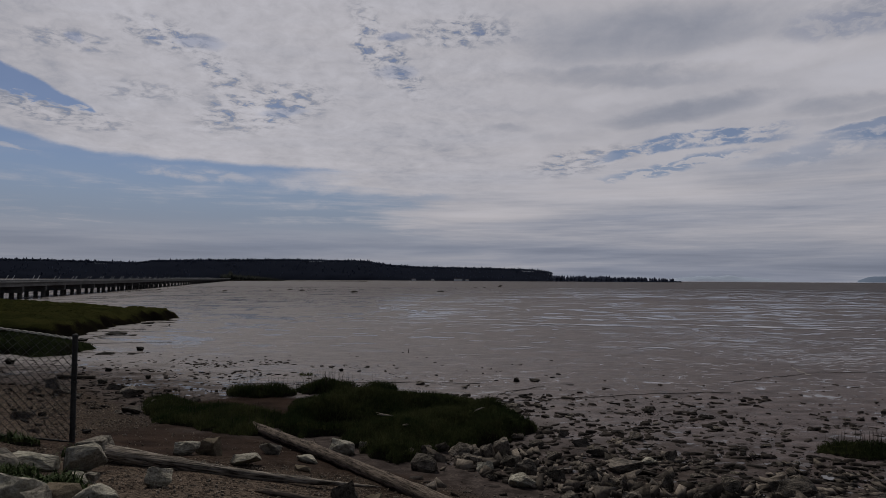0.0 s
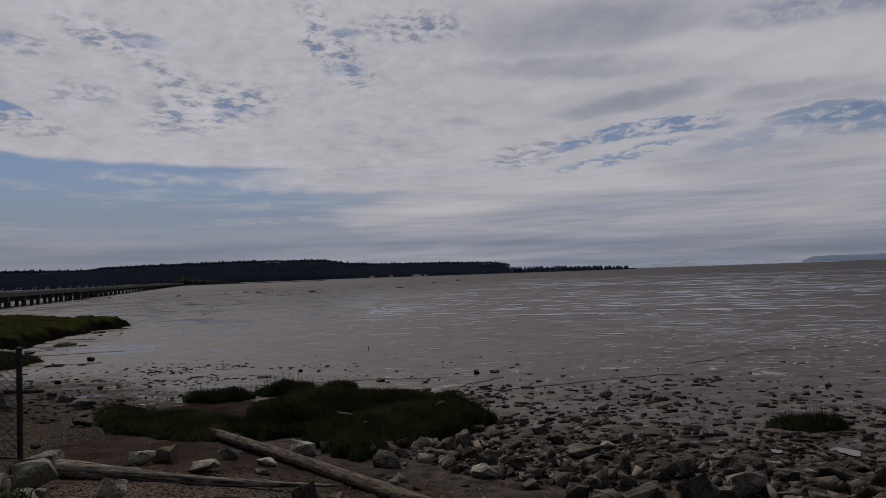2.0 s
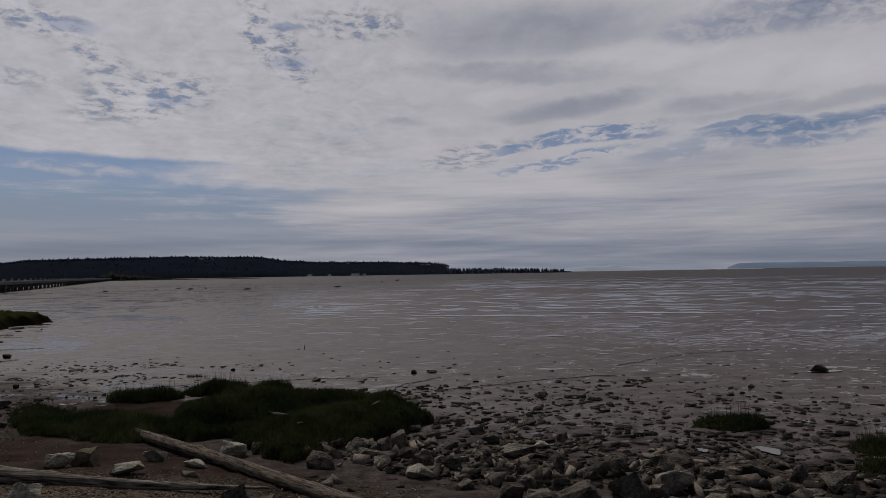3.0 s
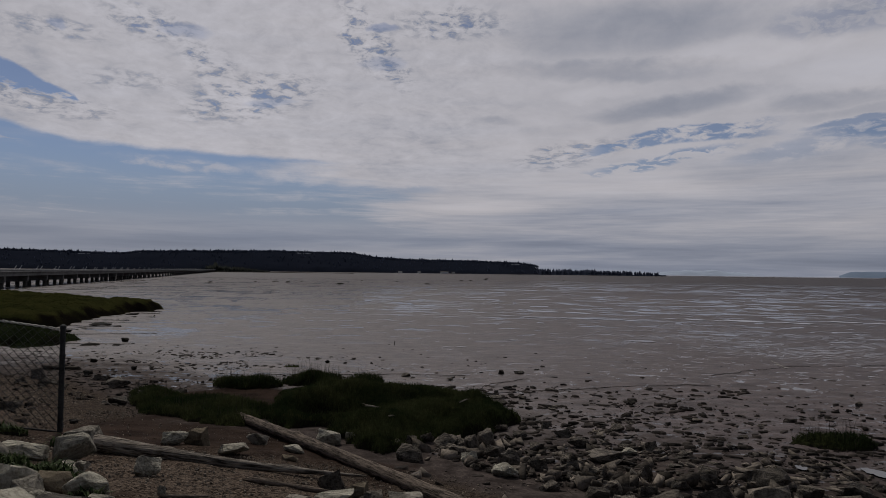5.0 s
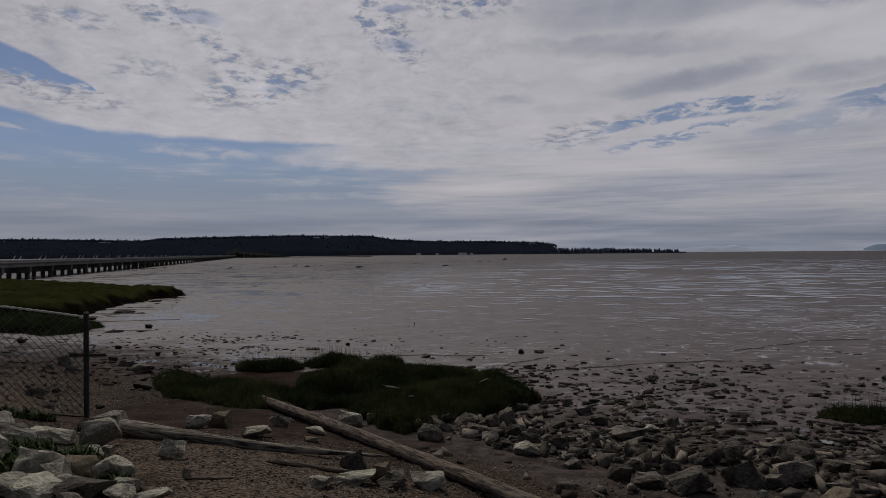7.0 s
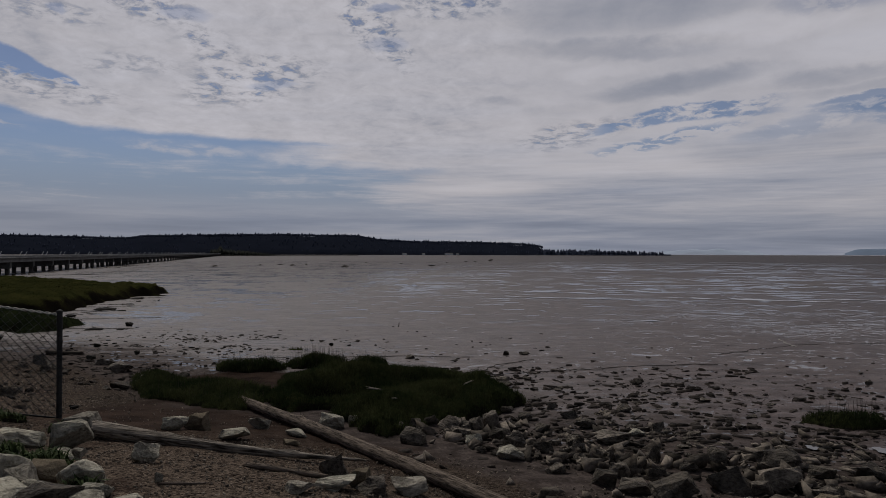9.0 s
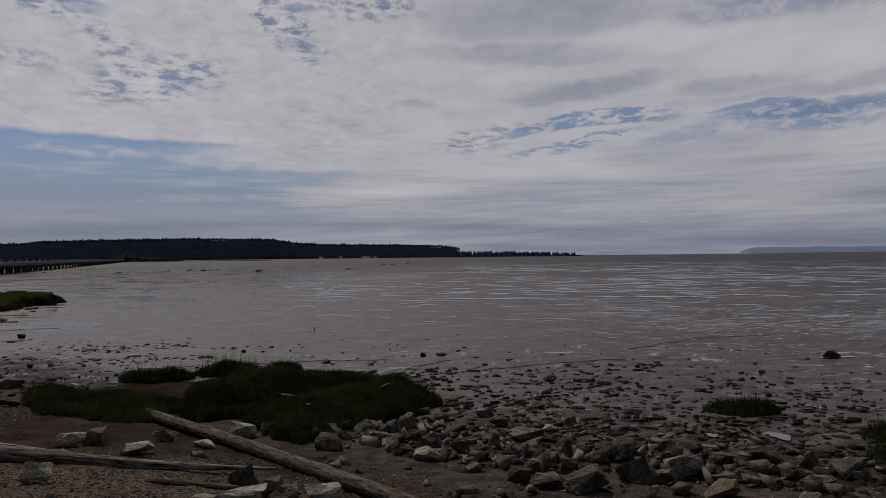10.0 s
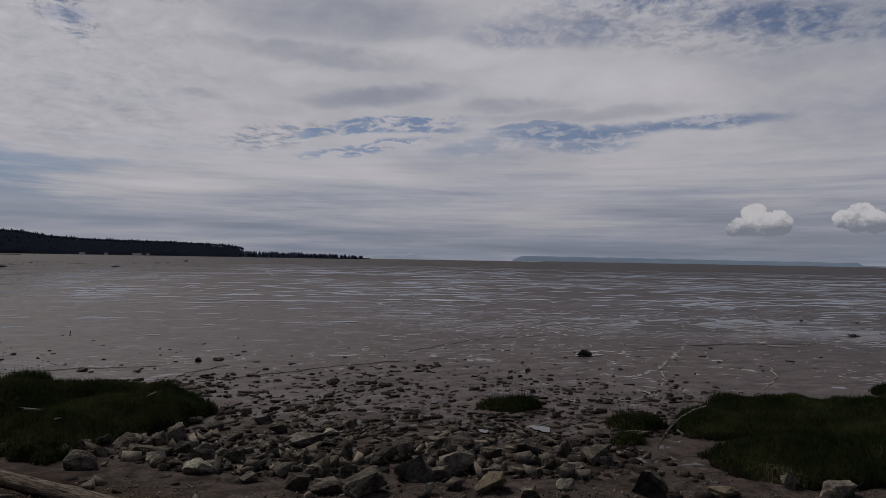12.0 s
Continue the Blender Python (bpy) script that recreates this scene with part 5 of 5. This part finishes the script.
# driftwood stumps far out on the flats
def stump(x, y, w, h, seed):
    rng = random.Random(seed)
    pts = [(-w / 2, 0, h * 0.2), (-w / 5, rng.uniform(-.1, .1), h * 0.55), (w / 6, 0, h * rng.uniform(0.5, 0.9)), (w / 2, 0, h * 0.3)]
    ob = part("driftwood_stump", tube(pts, [h * 0.3, h * 0.5, h * 0.45, h * 0.2], 7, 0.25, rng), DARKWOOD, None, "dark driftwood stump stranded on the mudflat")
    ob.matrix_basis = pose(x, y, float(height(x, y)) - 0.05)
    tagged(ob, category="driftwood", group="stranded driftwood")


for i, (x, y, w, h) in enumerate(((-65, 191, 2.0, .5), (-58, 212, 1.2, .4), (-52, 213, 2.4, .6), (-46, 204, 2.0, .7), (-28, 189, 2.4, .8), (-44, 214, 0.7, .6), (-16, 244, 1.2, .5), (-4.2, 204, 2.6, .6),
                                  (0.5, 277, 1.0, .5), (9, 297, 2.6, .6), (13, 298, 2.2, .6), (22.6, 343, 2.8, .8), (64, 353, 2.0, .5), (-31, 265, 1.3, .5), (28, 415, 2.5, .7), (-90, 205, 1.6, .5))):
    stump(x, y, 0.85 * w, 0.55 * h, i)

# ---- loose stones scattered by the sea ----
scatter = np.random.RandomState(9)


def field(k):
    """Places for stones: dense by the water's edge, thinning out over the mud."""
    out = []
    while len(out) < k:
        x, y = scatter.uniform(-0.6, 10.5), scatter.uniform(4.5, 14.5)
        s = -float(inland(x, y))
        if s < -0.5 or (x > 6.0 and y < 7.6) or (6.0 < x and s < 2.4) or signed(np.array([x]), np.array([y]), [(-2.5, 10.7), (0, 9.5), (1.3, 10.6), (1.6, 11.9), (0.5, 13.4), (-2.5, 13.4)])[0] > -0.05:
            continue
        if s < 0.75 and scatter.rand() < 0.93:
            continue
        lim = 5.2 - 0.2 * abs(x - 3.5)
        if scatter.rand() < math.exp(-(max(0, s - 1.2) / lim) ** 2 * 1.6) * (0.35 + 0.65 * (scatter.rand() < 0.5 + 0.5 * float(value_noise(x * 1.3, y * 1.3, 4)))):
            out.append((x, y, s))
    return out


for x, y, s in field(95):
    big = max(0.35, 1 - s / 4.5)
    w = 0.10 + 0.2 * big * scatter.rand() ** 1.5
    flat = 0.55 if s < 1.6 else 0.28
    stone(x, y, w, max(0.025, w * flat * scatter.uniform(0.7, 1.2)), "d" if scatter.rand() < 0.5 + 0.1 * s else "s", "in the stony shallows", "stones on the mud edge", 0.3)


def stone_litter(name, places, mat, label, wide, tall, lift=0.25):
    """Small stones past counting, each a five-sided broken chip with a tilted top."""
    v, f = [], []
    rng = random.Random(3)
    for x, y in places:
        w = wide[0] + (wide[1] - wide[0]) * rng.random() ** 3.2
        h = w * rng.uniform(*tall)
        long = rng.uniform(0.95, 1.7)
        z = float(height(x, y)) - h * lift
        b, t = len(v), rng.uniform(0, 6.28)
        tx, ty = rng.uniform(-0.5, 0.5) * h / w, rng.uniform(-0.5, 0.5) * h / w
        ring, ca, sa = [], math.cos(3 * t), math.sin(3 * t)
        for k in range(5):
            q = t + (k + rng.uniform(-0.42, 0.42)) * math.pi * 0.4
            r = w / 2 * rng.uniform(0.5, 1.25)
            px, py = long * r * math.cos(q), r * 0.75 * math.sin(q)
            ring.append((px * ca - py * sa, px * sa + py * ca))
        v += [(x + px, y + py, z) for px, py in ring]
        k = rng.uniform(0.72, 0.92)
        v += [(x + k * px, y + k * py, z + h + px * tx + py * ty) for px, py in ring]
        f += [(b + 5, b + 6, b + 7), (b + 5, b + 7, b + 8), (b + 5, b + 8, b + 9)]
        for i in range(5):
            j = (i + 1) % 5
            f += [(b + i, b + j, b + 5 + j), (b + i, b + 5 + j, b + 5 + i)]
    return tagged(new(name, fast_mesh(name, v, f, mat)), label, "stones", kind="stuff")


def rubble(name, places, mat, label, wide, tall, group_seed):
    """Hand-sized angular stones past counting, joined: small hulls, each turned its own way."""
    rng = np.random.RandomState(group_seed)
    protos = []
    for j in range(8):
        me = stone_mesh("chip", 900 + j, mat, 1.0, 0, 0.0, 7)
        co = np.empty(len(me.vertices) * 3, np.float32)
        me.vertices.foreach_get("co", co)
        protos.append((co.reshape(-1, 3), np.array([list(p.vertices) for p in me.polygons])))
        bpy.data.meshes.remove(me)
    v, f, count = [], [], 0
    for x, y, s in places:
        co, tri = protos[rng.randint(8)]
        w = wide[0] + (wide[1] - wide[0]) * rng.rand() ** 2.0 * max(0.4, 1 - max(0, s - 0.5) / 6)
        h = w * rng.uniform(*tall) * (1.0 if s < 1.6 else 0.45)
        a = rng.uniform(0, 6.28)
        c, sn = math.cos(a), math.sin(a)
        px, py = co[:, 0] * w, co[:, 1] * w * rng.uniform(0.6, 0.95)
        tilt = rng.uniform(-0.6, 0.6)
        v.append(np.stack((x + px * c - py * sn, y + px * sn + py * c, float(height(x, y)) - 0.2 * h + co[:, 2] * h + px * tilt), -1))
        f.append(tri + count)
        count += len(co)
    tagged(new(name, fast_mesh(name, np.concatenate(v), np.concatenate(f), mat)), label, "stones", kind="stuff")


rubble("rubble", [p for p in field(1800) if not (p[0] > 4.7 and p[1] < 7.2 + 0.3 * math.sin(5 * p[0])) and p[2] < 2.7 + 0.6 * math.sin(3 * p[0])], SLAB, "broken angular stones crowded along the water's edge", (0.06, 0.28), (0.35, 0.8), 4)
stone_litter("stone_litter", [(x, y) for x, y, s in field(5600)], MUDSLAB, "countless flat dark stones and shards strewn over the wet mud", (0.022, 0.20), (0.08, 0.24))
far_litter = []
while len(far_litter) < 1500:
    x, y = scatter.uniform(-14, 16), scatter.uniform(11, 24)
    s = -float(inland(x, y))
    if s > 0.1 and scatter.rand() < math.exp(-s / (2.2 if x < -3 else 2.6)) and not (-5.5 < x < 1.5 and y < 15.2):
        far_litter.append((x, y))
while len(far_litter) < 2100:
    x, y = scatter.normal(-6.2, 2.2), scatter.normal(19.0, 1.5)
    if float(value_noise(x * 0.8, y * 0.9, 14)) > 0.0:
        far_litter.append((x, y))
stone_litter("mud_litter", far_litter, MUDSLAB, "scattered small stones and weed on the mudflat", (0.025, 0.16), (0.08, 0.26))
pebbles = []
while len(pebbles) < 34000:
    x, y = scatter.uniform(-9, 8), scatter.uniform(3.2, 12.5)
    s = float(inland(x, y))
    if s > -1.3 and scatter.rand() < min(1.0, (s + 1.5) / 2.2) * (1.0 if y < 8.2 or x < -4.4 else 0.12):
        pebbles.append((x, y))
stone_litter("beach_pebbles", pebbles, PEBBLE, "fine brown and grey gravel on the beach", (0.010, 0.034), (0.35, 0.7))


# ---- small marks on the mud ----
def ribbon(name, points, wide, mat, label, seed, up=0.012):
    """A narrow, ragged band laid along the mud."""
    rng = random.Random(seed)
    pts = []
    for (ax, ay), (bx, by) in zip(points, points[1:]):
        k = max(2, int(math.hypot(bx - ax, by - ay) / 0.07))
        pts += [(ax + (bx - ax) * i / k, ay + (by - ay) * i / k) for i in range(k)]
    v, f = [], []
    for i, (x, y) in enumerate(pts):
        x += 0.05 * float(value_noise(i * 0.35, 0.5, seed)) + 0.02 * float(value_noise(i * 0.9, 3.5, seed))
        y += 0.09 * float(value_noise(i * 0.3, 7.5, seed))
        w = wide * max(0.02, 0.45 + 0.9 * float(value_noise(i * 0.45, 1.5, seed))) * rng.uniform(0.7, 1.2)
        x2, y2 = pts[min(i + 1, len(pts) - 1)]
        x1, y1 = pts[max(i - 1, 0)]
        l = math.hypot(x2 - x1, y2 - y1) + 1e-6
        nx, ny = -(y2 - y1) / l * w / 2, (x2 - x1) / l * w / 2
        for s, dz in ((-1, 0), (0, 0.012), (1, 0)):
            v.append((x + s * nx, y + s * ny, float(height(x, y)) + up + dz - 0.004))
    for i in range(len(pts) - 1):
        f += [(3 * i, 3 * i + 1, 3 * i + 4, 3 * i + 3), (3 * i + 1, 3 * i + 2, 3 * i + 5, 3 * i + 4)]
    tagged(new(name, mesh_of(name, v, f, mat, True)), label, "mud", kind="structure")


ribbon("trim_rill", [(0.2, 13.3), (1.4, 13.7), (3.0, 14.2), (4.9, 14.8), (6.0, 14.9)], 0.045, RILL, "dark narrow rill running across the mud", 1)
ribbon("trim_rill", [(0.6, 13.4), (1.2, 14.6), (2.2, 15.6)], 0.035, RILL, "dark narrow rill running across the mud", 2)
ribbon("trim_rill", [(-4.5, 15.6), (-2.6, 15.9), (-0.6, 16.1), (0.8, 15.9)], 0.035, RILL, "dark narrow rill running across the mud", 3)
ribbon("trim_rill", [(6.6, 16.6), (8.2, 17.8), (9.6, 18.8), (12.6, 19.4)], 0.035, RILL, "dark narrow rill running across the mud", 4)
ribbon("trim_rill", [(12.5, 15.2), (15.5, 15.0), (18.5, 14.2)], 0.045, RILL, "dark narrow rill running across the mud", 5)
ribbon("trim_rill", [(-16.4, 27.2), (-14.2, 27.6), (-11.5, 28.6)], 0.3, RILL, "dark muddy channel beside the marsh", 6)
ribbon("trim_rill", [(-13.6, 23.6), (-11.8, 23.2), (-10.2, 23.4)], 0.25, RILL, "dark muddy channel beside the marsh", 7)
ribbon("trim_trail", [(15.2, 15.9), (13.6, 14.5), (12.7, 13.8), (11.65, 12.95), (10.6, 12.0)], 0.11, TRAIL, "pale drainage trail on the mud", 8)
ribbon("trim_trail", [(10.6, 12.0), (9.9, 11.1), (9.15, 10.35), (8.4, 9.85), (7.3, 9.65)], 0.04, TRAIL, "pale drainage trail on the mud", 10)
ribbon("trim_trail", [(13.6, 11.6), (12.9, 11.1), (12.2, 10.45), (10.8, 9.6)], 0.07, TRAIL, "pale drainage trail on the mud", 9)
ribbon("trim_trail", [(9.3, 18.4), (9.6, 19.4), (9.9, 20.4)], 0.12, TRAIL, "pale drainage trail on the mud", 11)


def tide_pool(x, y, rx, ry, seed):
    rng = random.Random(seed)
    z = float(height(x, y)) + 0.021
    v, k = [(x, y, z)], 26
    for i in range(k):
        w = 2 * math.pi * i / k
        r = 1 + 0.4 * float(value_noise(math.cos(w) * 1.7 + seed, math.sin(w) * 1.7, seed)) + rng.uniform(-0.08, 0.08)
        v.append((x + rx * r * math.cos(w), y + ry * r * math.sin(w), z))
    tagged(new("water_pool", mesh_of("water_pool", v, [(0, 1 + i, 1 + (i + 1) % k) for i in range(k)], POOL)), "shallow still pool left by the tide among stones", "pool", kind="structure")


for i, (x, y, rx, ry) in enumerate(((5.38, 8.6, 0.1, 0.18), (4.62, 8.8, 0.11, 0.12), (10.45, 14.3, 0.3, 0.12))):
    tide_pool(x, y, rx, ry, i)


def long_pool(points, wide, seed):
    """A drawn-out sheet of standing water, ragged along both banks and broken in places."""
    v, f = [], []
    (ax, ay), (bx, by) = points[0], points[-1]
    k = max(24, int(math.hypot(bx - ax, by - ay) / 0.12))
    xs, ys = [p[0] for p in points], [p[1] for p in points]
    rising = xs[0] < xs[-1]
    for i in range(k + 1):
        x = ax + (bx - ax) * i / k
        y = float(np.interp(x, xs if rising else xs[::-1], ys if rising else ys[::-1]))
        y += 0.5 * wide * float(value_noise(i * 0.06, 2.5, seed)) + 0.25 * wide * float(value_noise(i * 0.21, 6.5, seed))
        w = wide * min(1.0, 6 * i / k, 6 * (k - i) / k) * max(0.0, 0.55 + 0.75 * float(value_noise(i * 0.13, 1.5, seed)))
        z = float(height(x, y)) + 0.03
        v += [(x, y - w / 2, z), (x, y + w / 2 * (1 + 0.6 * float(value_noise(i * 0.3, 9.5, seed))), z)]
    f = [(2 * i, 2 * i + 2, 2 * i + 3, 2 * i + 1) for i in range(k)]
    tagged(new("water_pool", mesh_of("water_pool", v, f, POOL)), "long narrow sheet of standing water on the mudflat", "pool", kind="structure")


for i, (points, wide) in enumerate((
        ([(3.2, 49.2), (7.5, 47.0), (10.9, 44.6), (14.6, 43.0)], 1.3), ([(15.2, 48.2), (18.9, 45.2), (24.5, 42.2)], 1.7), ([(6.7, 57.4), (12.2, 53.0)], 2.0),
        ([(-9.1, 78.5), (-1.6, 67.0)], 2.6), ([(15.5, 58.3), (19.9, 54.2)], 2.0), ([(0.2, 23.7), (1.1, 23.65)], 0.22), ([(2.6, 27.4), (3.5, 27.2)], 0.22), ([(24.8, 45.2), (33.0, 42.5), (42.5, 40.2)], 1.3),
        ([(39.0, 60.0), (44.0, 55.0)], 2.0), ([(42.6, 33.9), (50.3, 33.3)], 0.9), ([(11.0, 14.75), (10.2, 14.6)], 0.16), ([(12.5, 15.2), (13.4, 14.9)], 0.25), ([(16.4, 14.6), (17.4, 13.8)], 0.22), ([(7.2, 27.8), (8.7, 26.8)], 0.35))):
    long_pool(points, wide, 40 + i)


# ---- weeds growing between the riprap blocks ----
for i, (x, y, rx, ry) in enumerate(((-3.55, 6.15, 0.42, 0.3), (-2.95, 6.05, 0.25, 0.22), (-4.4, 6.35, 0.3, 0.2), (-2.35, 5.45, 0.16, 0.1), (-3.7, 7.6, 0.22, 0.12), (-5.6, 7.4, 0.5, 0.2), (-4.75, 8.0, 0.35, 0.12), (-5.9, 7.75, 0.45, 0.12), (-3.3, 5.6, 0.3, 0.2))):
    tagged(grass_patch("weed_clump", oval(x, y, rx, ry), "low green weeds growing between riprap stones", "weeds", 0.14, 1700, (0.07, 0.17), (0.014, 0.03), 0.04, 60 + i, WEED, 0.07, lean=1.3), group="weeds by the fence")


# ---- flotsam caught in the grass and behind the fence ----
log("driftwood_stick", (-0.95, 10.65, 0.34), (-0.72, 10.55, 0.33), 0.014, 0.01, "small bleached stick caught in the salt grass", 31, 8, 8, 0.0, BLEACH)
log("driftwood_stick", (-0.55, 10.1, 0.30), (-0.47, 10.0, 0.33), 0.012, 0.009, "small bleached stick caught in the salt grass", 32, 8, 8, 0.0, BLEACH)
log("driftwood_stick", (0.5, 11.1, 0.32), (0.62, 11.15, 0.36), 0.012, 0.008, "small bleached stick caught in the salt grass", 33, 8, 8, 0.0, BLEACH)
log("driftwood_plank", on(-10.4, 13.4, 0.05), on(-9.2, 12.7, 0.05), 0.06, 0.05, "dark waterlogged timber lying behind the fence", 35, 8, 8, 0.0, DARKWOOD)
rng_flotsam = random.Random(12)
for _ in range(22):
    fx, fy = rng_flotsam.uniform(-9.5, -4.6), rng_flotsam.uniform(9.0, 15.5)
    fw = rng_flotsam.uniform(0.1, 0.3)
    stone(fx, fy, fw, fw * 0.45, rng_flotsam.choice("dds"), "on the beach behind the fence", "stones behind the fence", 0.3)
stone_litter("beach_litter", [(rng_flotsam.uniform(-10, -4.6), rng_flotsam.uniform(8.8, 15)) for _ in range(800)], MUDSLAB, "small stones and wrack strewn over the beach behind the fence", (0.03, 0.14), (0.15, 0.4))
